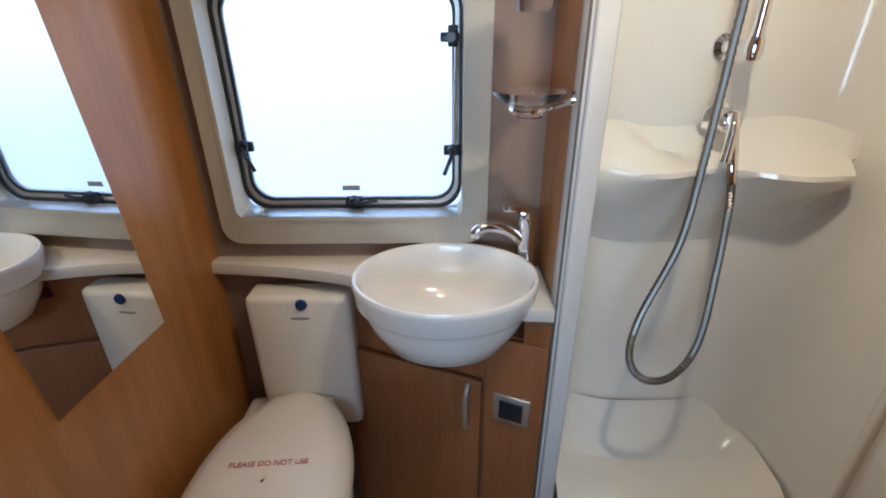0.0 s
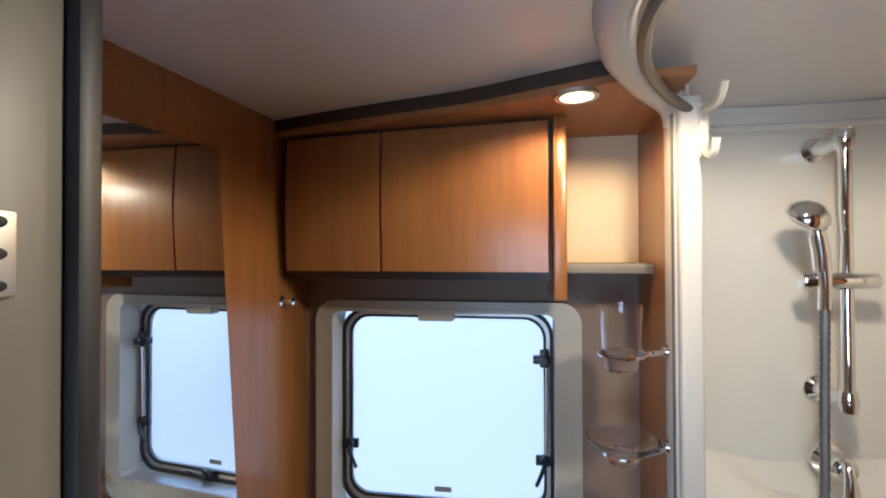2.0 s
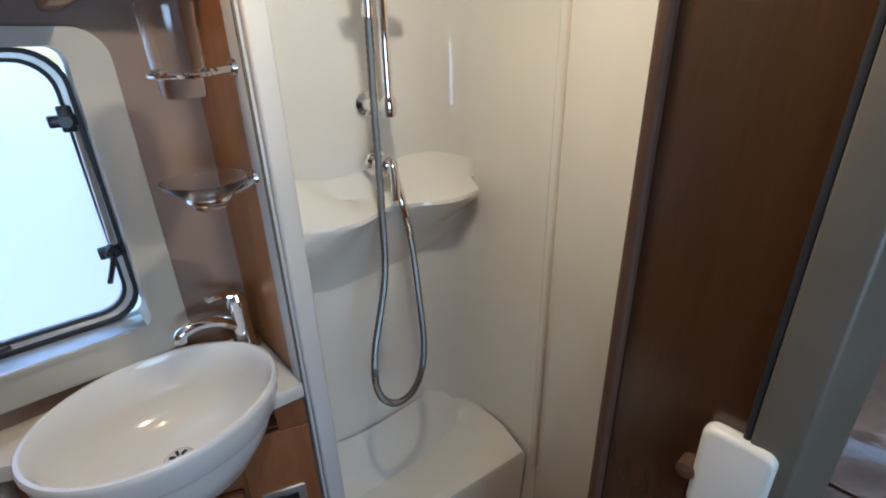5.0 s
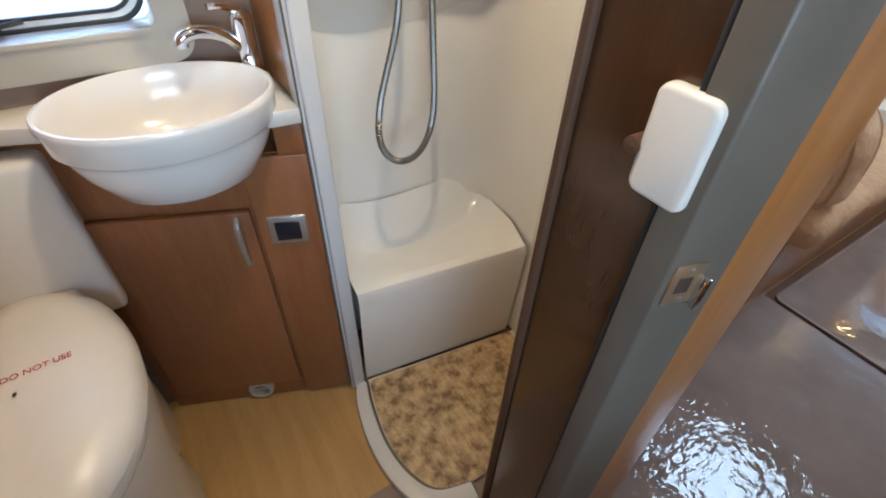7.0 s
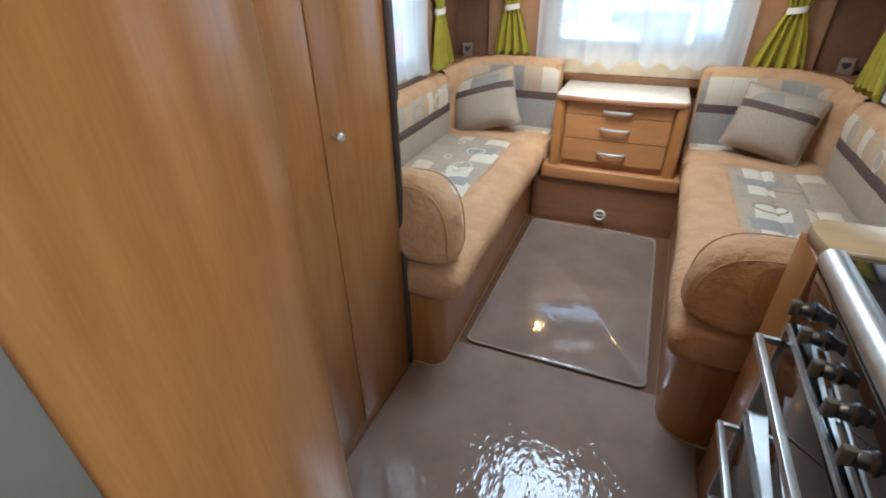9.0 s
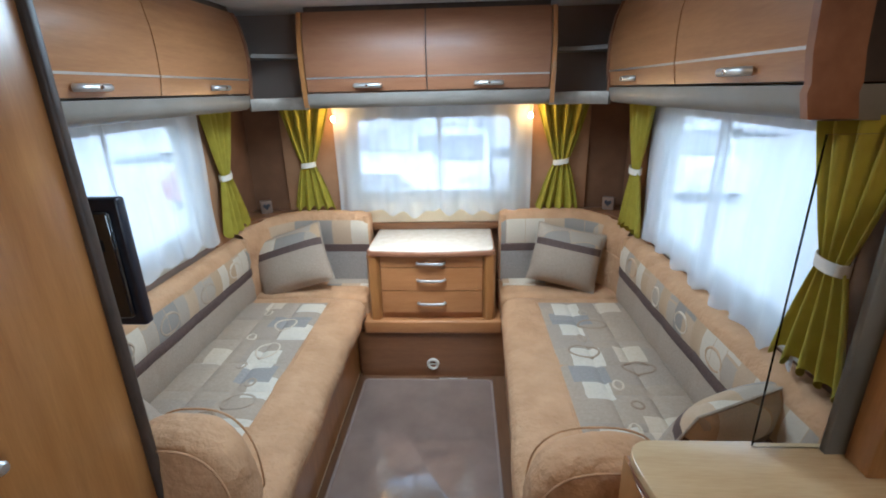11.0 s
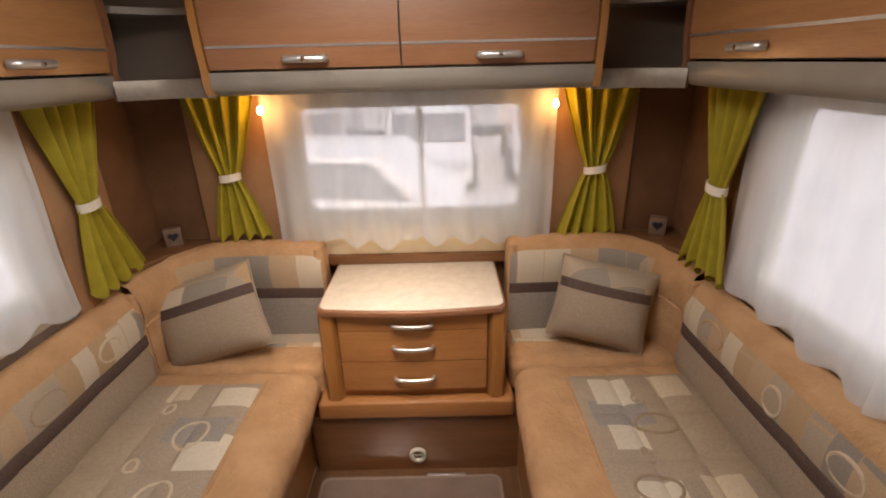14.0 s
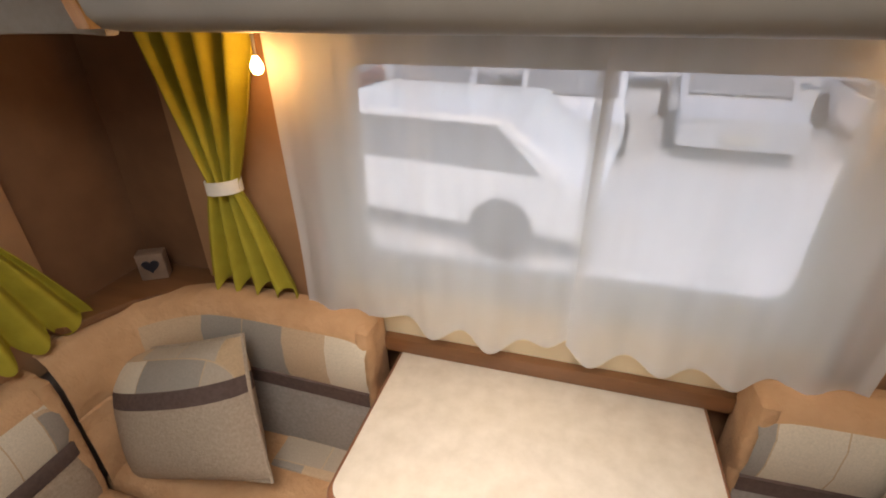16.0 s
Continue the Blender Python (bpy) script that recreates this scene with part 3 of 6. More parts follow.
def washroom_locker():
    t = thing("wall_cabinet", (-1.06, 0.37, 1.62), "honey wood overhead cabinet with two doors above the washroom window", "cabinet")
    part("body", prism([(-XW, 0.084), (-1.03, 0.079), (-0.985, 0.3), (-0.975, 0.668), (-XW, 0.668)], 1.60, 1.90), DARK_EDGE, t)
    for y0, y1 in ((0.105, 0.318), (0.323, 0.640)):
        def door(u, v, y0=y0, y1=y1):
            y = y0 + (y1 - y0) * u
            f = (y - 0.10) / 0.56
            return (-1.018 + 0.065 * f ** 0.6 + 0.008 * math.sin(math.pi * v), y, 1.618 + 0.272 * v)
        part("door", surface(door, 12, 6, thick=0.014), CHERRY_Z, t)
    part("side_panel", box((-XW, 0.648, 1.565), (-0.94, 0.672, 1.90), 0.004), CHERRY_Z, t, "bright honey wood end panel")
    c = thing("open_shelf", (-1.05, 0.75, 1.63), "open cream-lined corner shelf with a honey wood top", "shelf")
    part("back", box((-XW, 0.672, 1.632), (-XW + 0.012, 0.834, 1.90)), CREAM, c, "cream back board")
    part("shelf", box((-XW, 0.672, 1.612), (-1.0, 0.834, 1.632), 0.003), PELMET, c, "grey shelf board")
    vp = smooth_path([(-1.0, 0.074, 0), (-0.955, 0.22, 0), (-0.92, 0.36, 0), (-0.885, 0.50, 0), (-0.835, 0.62, 0), (-0.79, 0.74, 0), (-0.78, 0.834, 0)], 20)
    s = [(p.x, p.y) for p in vp] + [(-XW, 0.834), (-XW, 0.083)]
    part("top", prism(s, 1.90, 1.912), CHERRY_X, c, "honey wood soffit board")
    rim = [(p.x, p.y) for p in vp[:18]] + [(p.x - 0.02, p.y) for p in reversed(vp[:18])]
    part("fascia", prism(rim, 1.912, 1.9365), DARK_EDGE, c, "dark wavy fascia strip")


washroom_locker()


def downlight(name, where, r, label):
    t = thing(name, where, label, "ceiling light")
    x, y, z = where
    part("rim", ring_plate([(x + r * math.cos(a), y + r * math.sin(a)) for a in np.linspace(0, 2 * math.pi, 25)[:-1]],
                           [(x + r * 0.75 * math.cos(a), y + r * 0.75 * math.sin(a)) for a in np.linspace(0, 2 * math.pi, 25)[:-1]], z - 0.006, z, "z"), SILVER, t)
    part("lens", revolve([(0.0, 0.0), (r * 0.74, 0.0), (r * 0.74, 0.003), (0.0, 0.003)], (x, y, z - 0.0045), 24), DISC, t, "glowing warm lens")


downlight("downlight", (-0.835, 0.678, 1.90), 0.034, "small recessed downlight glowing warm in the wooden soffit")
downlight("downlight", (-0.504, 0.867, 1.937), 0.045, "round recessed downlight glowing warm over the shower")
downlight("downlight", (0.62, 1.55, ZC), 0.05, "round recessed downlight glowing warm over the aisle")


def vanity():
    # washbasin cabinet whose front turns slightly towards the doorway
    a, c = Vector((-1.10, 0.36)), Vector((-0.905, 0.835))
    d = (c - a).normalized()
    nrm = Vector((d.y, -d.x))

    def on(s, z, out=0.0):
        p = a + d * s + nrm * out
        return (p.x, p.y, z)

    def slab(s0, s1, z0, z1, o0, o1, bev=0.003):
        m = Matrix(((d.x, nrm.x, 0, a.x), (d.y, nrm.y, 0, a.y), (0, 0, 1, 0), (0, 0, 0, 1)))
        return turned(m, box((s0, o0, z0), (s1, o1, z1), bev))
    t = thing("vanity_cabinet", (-1.03, 0.6, 0.0), "honey wood washbasin cabinet with one door", "cabinet")
    L = (c - a).length
    part("body", prism([(-XW, 0.36), (a.x, a.y), (c.x, c.y), (-XW, 0.835)], 0.0, 0.848), VANITY_WOOD, t)

    # boards round the sunken bowl are cut out along its oval
    def cut_out(line):
        def inside(q):
            return ((q[0] + 0.958) / 0.1365) ** 2 + ((q[1] - 0.622) / 0.1685) ** 2 < 1
        first = [q for q in line if not inside(q) and q[1] < 0.622]
        after = [q for q in line if not inside(q) and q[1] > 0.622]
        ang = [math.atan2((q[1] - 0.622) / 0.1685, (q[0] + 0.958) / 0.1365) % (2 * math.pi) for q in (first[-1], after[0])]
        arc = [(-0.958 + 0.1365 * math.cos(w), 0.622 + 0.1685 * math.sin(w)) for w in np.linspace(ang[0], ang[1], 24)]
        return first + arc + after
    front = [tuple(a.lerp(c, j / 20)) for j in range(21)]
    part("rail", prism([(-XW, 0.36)] + cut_out(front) + [(-XW, 0.835)], 0.848, 0.915), VANITY_WOOD, t)
    dd = part("door", slab(0.03, 0.375, 0.085, 0.718, 0.004, 0.018, 0.003), VANITY_WOOD, t)
    h0, h1 = 0.33, 0.345
    part("handle", tube([on(h1, 0.705, 0.018), on(h1, 0.69, 0.032), on(h1, 0.64, 0.036), on(h1, 0.59, 0.032), on(h1, 0.575, 0.018)], 0.007, 14, 8), SILVER, dd, "brushed silver bow handle")
    part("panel", slab(0.385, L, 0.03, 0.846, 0.004, 0.016, 0.002), VANITY_WOOD, t)
    part("end_rail", slab(0.46, L, 0.846, 0.915, 0.003, 0.015, 0.002), VANITY_WOOD, t)
    sk = thing("wall_socket", on(0.445, 0.65, 0.016), "black shaver socket in a silver surround on the cabinet", "socket")
    part("surround", slab(0.405, 0.488, 0.628, 0.704, 0.016, 0.024, 0.006), SILVER, sk)
    part("insert", slab(0.42, 0.473, 0.641, 0.691, 0.024, 0.028, 0.003), BLACK, sk)
    v = thing("air_outlet", on(0.25, 0.035, 0.02), "round beige heating outlet low in the cabinet front", "vent")
    p = on(0.25, 0.05, 0.0)
    rot = Matrix.Translation(p) @ Matrix.Rotation(math.atan2(d.y, d.x), 4, "Z")
    b = revolve([(0.024, 0.0), (0.036, 0.0), (0.036, -0.012), (0.032, -0.018), (0.026, -0.016), (0.024, 0.0)], (0, 0, 0), 24, "y")
    part("ring", turned(rot, b), PALE, v)
    part("flap", turned(rot, box((-0.023, -0.010, -0.004), (0.023, -0.006, 0.004))), PALE, v)
    w = thing("counter", (-1.08, 0.45, 0.915), "narrow pale laminate counter under the washroom window", "worktop")
    edge = smooth_path([(-1.09, 0.081, 0), (-1.065, 0.28, 0), (-1.015, 0.44, 0), (-0.94, 0.55, 0), (-0.90, 0.70, 0), (-0.885, 0.834, 0)], 20)
    part("top", prism([(-XW, 0.083)] + cut_out([(q.x, q.y) for q in edge]) + [(-XW, 0.834)], 0.915, 0.945, 0.003), WHITETOP, w)


vanity()


def basin():
    t = thing("washbasin", (-0.958, 0.622, 0.945), "white oval countertop washbasin with a chrome waste", "washbasin")
    prof = [(0.02, -0.182), (0.36, -0.176), (0.66, -0.145), (0.83, -0.095), (0.895, -0.064), (0.905, -0.054), (0.935, -0.049), (0.968, -0.043), (0.985, -0.012), (1.0, -0.004), (1.0, 0.003), (0.985, 0.008), (0.955, 0.008), (0.93, 0.0),
            (0.905, -0.02), (0.875, -0.042), (0.82, -0.064), (0.74, -0.083), (0.62, -0.100), (0.48, -0.111), (0.30, -0.118), (0.10, -0.122), (0.02, -0.124)]
    b = revolve(prof, (-0.958, 0.622, 0.978), 48, "z", None, 0.152, 0.188)
    part("bowl", b, CERAMIC, t)
    w = part("waste", revolve([(0.0, 0.004), (0.018, 0.005), (0.024, 0.003), (0.026, 0.0)], (-0.958, 0.622, 0.858), 20), CHROME, t, "chrome waste with slots")
    for k in range(6):
        a = k * math.pi / 3
        part("slot", turned(Matrix.Translation((-0.958 + 0.011 * math.cos(a), 0.622 + 0.011 * math.sin(a), 0.863)) @ Matrix.Rotation(a, 4, "Z"), box((-0.005, -0.0025, -0.001), (0.005, 0.0025, 0.0006))), BLACK, w)
    f = thing("tap", (-1.075, 0.80, 0.945), "chrome single-lever mixer tap on the counter", "tap")
    part("body", revolve([(0.0, 0.0), (0.027, 0.0), (0.027, 0.012), (0.021, 0.02), (0.02, 0.09), (0.022, 0.10), (0.021, 0.118), (0.012, 0.128), (0.0, 0.13)], (-1.07, 0.80, 0.945), 20), CHROME, f)
    part("spout", tube([(-1.07, 0.795, 1.0), (-1.055, 0.76, 1.035), (-1.045, 0.72, 1.05), (-1.04, 0.69, 1.045), (-1.04, 0.685, 1.03)], 0.012, 16, 10), CHROME, f)
    part("lever", tube([(-1.07, 0.80, 1.07), (-1.055, 0.77, 1.085), (-1.05, 0.745, 1.088)], 0.007, 10, 8), CHROME, f)


basin()


def toilet():
    t = thing("toilet", (-0.78, 0.24, 0.0), "white cassette toilet with its lid closed", "toilet")
    cx, cy = -0.76, 0.262

    def egg(u, grow, back=0.27, front=0.24, half=0.155):
        a = 2 * math.pi * u
        return (cx + (front if math.cos(a) > 0 else back) * math.cos(a) * grow, cy + half * math.sin(a) * grow)
    def shell(levels, seg=40):
        n = len(levels) - 1

        def fn(u, v):
            z, g = levels[min(n, round(v * n))]
            x, y = egg(u, g)
            return (x, y, z)
        return surface(fn, seg, n, True)
    part("bowl", shell([(0.004, 0.01), (0.004, 0.72), (0.03, 0.75), (0.15, 0.72), (0.35, 0.84), (0.47, 0.98), (0.53, 1.02), (0.536, 0.9), (0.536, 0.01)]), PLASTIC, t)
    part("seat", shell([(0.536, 0.6), (0.536, 1.02), (0.543, 1.05), (0.559, 1.05), (0.565, 1.0), (0.565, 0.5)]), PLASTIC, t, "white toilet seat")
    lid = part("lid", shell([(0.566, 0.6), (0.566, 1.02), (0.576, 1.08), (0.596, 1.07), (0.613, 1.0), (0.627, 0.82), (0.634, 0.5), (0.636, 0.02)]), PLASTIC, t, "closed white lid with a printed notice")
    part("hinge_cover", box((-1.03, 0.19, 0.56), (-0.985, 0.345, 0.605), 0.012, 3), PLASTIC, lid)
    part("plinth", box((-1.09, 0.105, 0.004), (-0.93, 0.345, 0.55), 0.02, 3), PLASTIC, t)
    c = part("cistern", box((-1.11, 0.165, 0.50), (-1.03, 0.405, 0.885), 0.016, 3), PLASTIC, t, "tall white flushing panel")
    part("button", revolve([(0.0, 0.006), (0.012, 0.006), (0.014, 0.0)], (-1.03, 0.296, 0.868), 16, "x"), BLUEBTN, c, "blue flush button")
    part("badge", box((-1.0305, 0.268, 0.828), (-1.029, 0.31, 0.834)), GREYINK, c)
    cu = bpy.data.curves.new("notice", "FONT")
    cu.body, cu.size, cu.extrude = "PLEASE DO NOT USE", 0.017, 0.0003
    cu.align_x, cu.align_y = "CENTER", "CENTER"
    cu.materials.append(REDINK)
    ob = new("notice", cu)
    ob.parent = lid
    ob.matrix_basis = pose(-0.80 + 0.78, 0.262 - 0.24, 0.6365, 0, 0, 94)
    ob["label"] = "red printed notice"


toilet()


# ---- shower ----
def shower():
    t = thing("shower_cubicle", (-0.75, 1.12, 0.0), "white moulded acrylic shower cubicle with a curved front", "shower")
    plan = smooth_path([(-0.925, 0.872, 0), (-0.99, 0.876, 0), (-1.045, 0.90, 0), (-1.075, 0.96, 0), (-1.08, 1.05, 0), (-1.078, 1.20, 0), (-1.06, 1.32, 0),
                        (-1.01, 1.385, 0), (-0.92, 1.402, 0), (-0.76, 1.405, 0)], 44)

    def wall(u, v):
        p = plan[round(u * 44)]
        return (p.x, p.y, 0.03 + (1.936 - 0.03) * v)
    part("wall_panel", surface(wall, 44, 2, thick=-0.006), ACRYLIC, t)
    part("wall_panel", box((-0.757, 1.40, 0.03), (-0.565, 1.42, 1.937), 0.004), ACRYLIC, t, "flat white side panel")
    part("corner_strip", box((-0.772, 1.388, 0.40), (-0.752, 1.408, 1.92), 0.006, 3), ACRYLIC, t)
    part("edge_board", box((-0.565, 1.396, 0.0), (-0.395, 1.42, 1.937), 0.002), BROWN_WOOD, t, "dark brown end board")
    part("roof_rim", tube([(p.x * 0.995, p.y, 1.893) for p in plan], 0.008, 0, 8), ACRYLIC, t)
    # raised seat over the wheel arch
    def seat(u, v):
        y = 0.885 + 0.51 * u
        fx = -0.862 + 0.072 * u
        prof = [(fx - 0.026, 0.016), (fx, 0.405), (fx - 0.008, 0.424), (fx - 0.026, 0.433), (fx - 0.09, 0.418), (-1.0, 0.428), (-1.045, 0.468), (-1.072, 0.56)]
        k = min(len(prof) - 1, round(v * 7))
        bulge = 0.02 * math.sin(math.pi * u) * (k > 4)
        return (prof[k][0], y, prof[k][1] + 0.05 * (abs(2 * u - 1) ** 4) * (k > 3) - bulge)
    part("moulded_seat", surface(seat, 20, 7), ACRYLIC, t, "white moulded ledge over the wheel arch")
    # corner shelf with two lobes
    back_line = plan[5:36]

    def shelf(u, v):
        b0 = back_line[round(u * 30)]
        ends = Vector((-0.985, 0.915, 0)).lerp(Vector((-0.94, 1.37, 0)), u)
        s1 = math.sin(math.pi * u)
        dip = 0.028 * s1 ** 2 - 0.030 * math.sin(2 * math.pi * u) ** 2
        f0 = Vector((ends.x - dip - 0.004, ends.y, 0))
        if u in (0.0, 1.0):
            f0 = Vector((b0.x, b0.y, 0))
        hump = 0.034 * math.sin(2 * math.pi * u) ** 2
        low = 1.155 - 0.11 * s1 ** 0.8
        prof = [(0.0, low - 0.05), (0.18, low), (0.55, low + 0.5 * (1.16 - low)), (0.92, 1.168), (1.0, 1.178), (0.985, 1.187), (0.90, 1.191), (0.68, 1.196 + hump * 0.55), (0.34, 1.204 + hump), (0.0, 1.25 + hump * 0.6)]
        k = min(9, round(v * 9))
        w, z = prof[k]
        p = Vector((b0.x, b0.y, 0)).lerp(f0, w)
        return (p.x + 0.001, p.y, z)
    part("shelf", surface(shelf, 30, 9), ACRYLIC, t, "white moulded two-lobed shelf")
    # tray with a curved front rim
    front = smooth_path([(-0.90, 0.855, 0), (-0.80, 0.815, 0), (-0.66, 0.795, 0), (-0.52, 0.812, 0), (-0.43, 0.87, 0), (-0.40, 0.98, 0)], 24)
    inner = smooth_path([(-0.865, 0.875, 0), (-0.78, 0.853, 0), (-0.66, 0.838, 0), (-0.55, 0.852, 0), (-0.475, 0.895, 0), (-0.445, 0.985, 0)], 24)
    part("rim", prism([(p.x, p.y) for p in front] + [(p.x, p.y) for p in reversed(inner)], 0.004, 0.036, 0.006), WHITEPOST, t, "white curved threshold")
    part("rim_groove", prism([(p.x * 0.93 + q.x * 0.07 + 0.0, p.y * 0.3 + q.y * 0.7) for p, q in zip(front, inner)] + [(q.x, q.y + 0.008) for q in reversed(inner)], 0.02, 0.030), GREYJAMB, t, "grey sliding groove")
    part("tray", prism([(p.x, p.y) for p in inner] + [(-0.445, 1.42), (-0.80, 1.42), (-0.88, 0.885)], 0.004, 0.016), ACRYLIC, t)
    mt = thing("shower_mat", (-0.65, 1.1, 0.016), "brown marbled ribbed shower mat on the tray", "mat")
    part("mat", prism([(p.x, p.y + 0.012) for p in inner] + [(-0.45, 1.395), (-0.80, 1.395), (-0.868, 0.90)], 0.016, 0.022), SHOWERMAT, mt)
    for k in range(26):
        y = 0.88 + k * 0.02
        part("rib", box((-0.85 + 0.15 * (y - 0.88), y, 0.022), (-0.47, y + 0.008, 0.0245)), SHOWERMAT, mt)
    # post and top track
    p = thing("shower_post", (-0.91, 0.855, 0.0), "white aluminium shower door post with a curved head track", "shower post")
    part("post", box((-0.935, 0.832, 0.0), (-0.885, 0.875, 1.90), 0.006, 3), WHITEPOST, p)
    part("post_ridge", box((-0.886, 0.838, 0.03), (-0.868, 0.872, 1.90), 0.005, 3), WHITEPOST, p)
    part("groove", box((-0.889, 0.8305, 0.03), (-0.885, 0.834, 1.90)), GREYJAMB, p, "grey groove line")
    track = smooth_path([(-0.91, 0.850, 1.865), (-0.895, 0.835, 1.897), (-0.83, 0.775, 1.911), (-0.70, 0.713, 1.912), (-0.56, 0.69, 1.912), (-0.45, 0.715, 1.912), (-0.39, 0.80, 1.912), (-0.38, 0.975, 1.912)], 30)
    part("head_track", tube([tuple(q) for q in track], 0.024, 0, 14), WHITEPOST, p, "white curved head track")
    part("track_slot", tube([(q.x + 0.01, q.y + 0.03, q.z - 0.024) for q in track], 0.008, 0, 8), GREYJAMB, p)
    for k, zz in enumerate((1.80,)):
        h = thing("robe_hook", (-0.86, 0.87, zz), "white plastic double robe hook on the shower post", "hook")
        part("arm", tube([(-0.868, 0.872, 1.875), (-0.83, 0.872, 1.868), (-0.80, 0.872, 1.872), (-0.785, 0.872, 1.89)], 0.006, 12, 8), PLASTIC, h)
        part("arm", tube([(-0.868, 0.872, 1.82), (-0.845, 0.872, 1.80), (-0.825, 0.872, 1.80), (-0.815, 0.872, 1.818)], 0.006, 12, 8), PLASTIC, h)
        part("plate", box((-0.876, 0.866, 1.80), (-0.862, 0.88, 1.885), 0.003), PLASTIC, h)
    bk = thing("line_bracket", (-0.79, 1.40, 1.84), "small white plastic bracket on the shower wall", "bracket")
    part("body", box((-0.80, 1.375, 1.83), (-0.775, 1.402, 1.885), 0.004), PLASTIC, bk)
    part("hole", revolve([(0.0, -0.001), (0.006, -0.001), (0.006, 0.001)], (-0.787, 1.3745, 1.862), 10, "y"), BLACK, bk)


shower()


def shower_set():
    t = thing("shower_set", (-1.03, 1.14, 1.2), "chrome riser rail with hand shower and metal hose", "shower set")
    x, y = -0.99, 1.142
    part("rail", tube([(x, y, 1.38), (x, y, 1.86)], 0.010, 4, 12), CHROME, t)
    for z in (1.395, 1.845):
        m = part("rail_mount", revolve([(0.024, 0.0), (0.024, 0.012), (0.014, 0.02), (0.013, 0.10), (0.0, 0.104)], (-1.085, y, z), 16, "x"), CHROME, t)
        part("rail_cap", revolve([(0.0, -0.022), (0.013, -0.018), (0.016, 0.0), (0.013, 0.018), (0.0, 0.022)], (x, y, z), 14), CHROME, m)
    s = part("slider", turned(Matrix.Translation((x, 0, 0)), revolve([(0.0, 1.066), (0.012, 1.067), (0.0145, 1.071), (0.0145, 1.179), (0.012, 1.183), (0.0, 1.184)], (0.008, 0.0, 1.602), 20, "y")), CHROME, t)
    hd = part("hand_shower", merge(tube([(-0.972, 1.098, 1.555), (-0.968, 1.096, 1.60), (-0.964, 1.088, 1.66), (-0.962, 1.078, 1.705)], 0.0105, 14, 12),
                                   tube([(-0.968, 1.093, 1.62), (-0.965, 1.088, 1.655), (-0.963, 1.083, 1.68)], 0.0135, 8, 12)), CHROME, t)
    rot = Matrix.Translation((-0.955, 1.068, 1.716)) @ Matrix.Rotation(radians(-24), 4, "X") @ Matrix.Rotation(radians(28), 4, "Y")
    head = part("head", turned(rot, revolve([(0.0, 0.020), (0.012, 0.019), (0.026, 0.010), (0.034, -0.002), (0.034, -0.012), (0.030, -0.016), (0.0, -0.016)], (0, 0, 0), 24)), CHROME, hd)
    part("spray_plate", turned(rot, revolve([(0.0, -0.0185), (0.026, -0.018), (0.028, -0.0155)], (0, 0, 0), 20)), GREYJAMB, head, "grey spray face")
    mx = thing("shower_mixer", (-1.03, 1.13, 1.27), "chrome lever shower mixer above the shelf", "tap")
    part("body", revolve([(0.03, 0.0), (0.03, 0.012), (0.022, 0.02), (0.022, 0.055), (0.016, 0.062), (0.0, 0.064)], (-1.06, 1.145, 1.27), 18, "x"), CHROME, mx)
    part("lever", tube([(-1.0, 1.145, 1.285), (-0.985, 1.14, 1.26), (-0.97, 1.13, 1.205)], 0.010, 10, 10), CHROME, mx)
    part("elbow", tube([(-1.0, 1.15, 1.25), (-0.98, 1.15, 1.20), (-0.975, 1.155, 1.165)], 0.011, 8, 10), CHROME, mx)
    part("hose", tube([(-0.972, 1.098, 1.56), (-0.98, 1.10, 1.40), (-0.975, 1.095, 1.20), (-0.955, 1.075, 1.05), (-0.92, 1.01, 0.90), (-0.895, 0.995, 0.82), (-0.885, 1.03, 0.775),
                       (-0.885, 1.085, 0.785), (-0.895, 1.125, 0.86), (-0.93, 1.145, 1.0), (-0.965, 1.158, 1.12), (-0.975, 1.155, 1.17)], 0.0075, 260, 8, ribs=0.10), HOSE, t, "ribbed metal hose hanging in a loop")


shower_set()


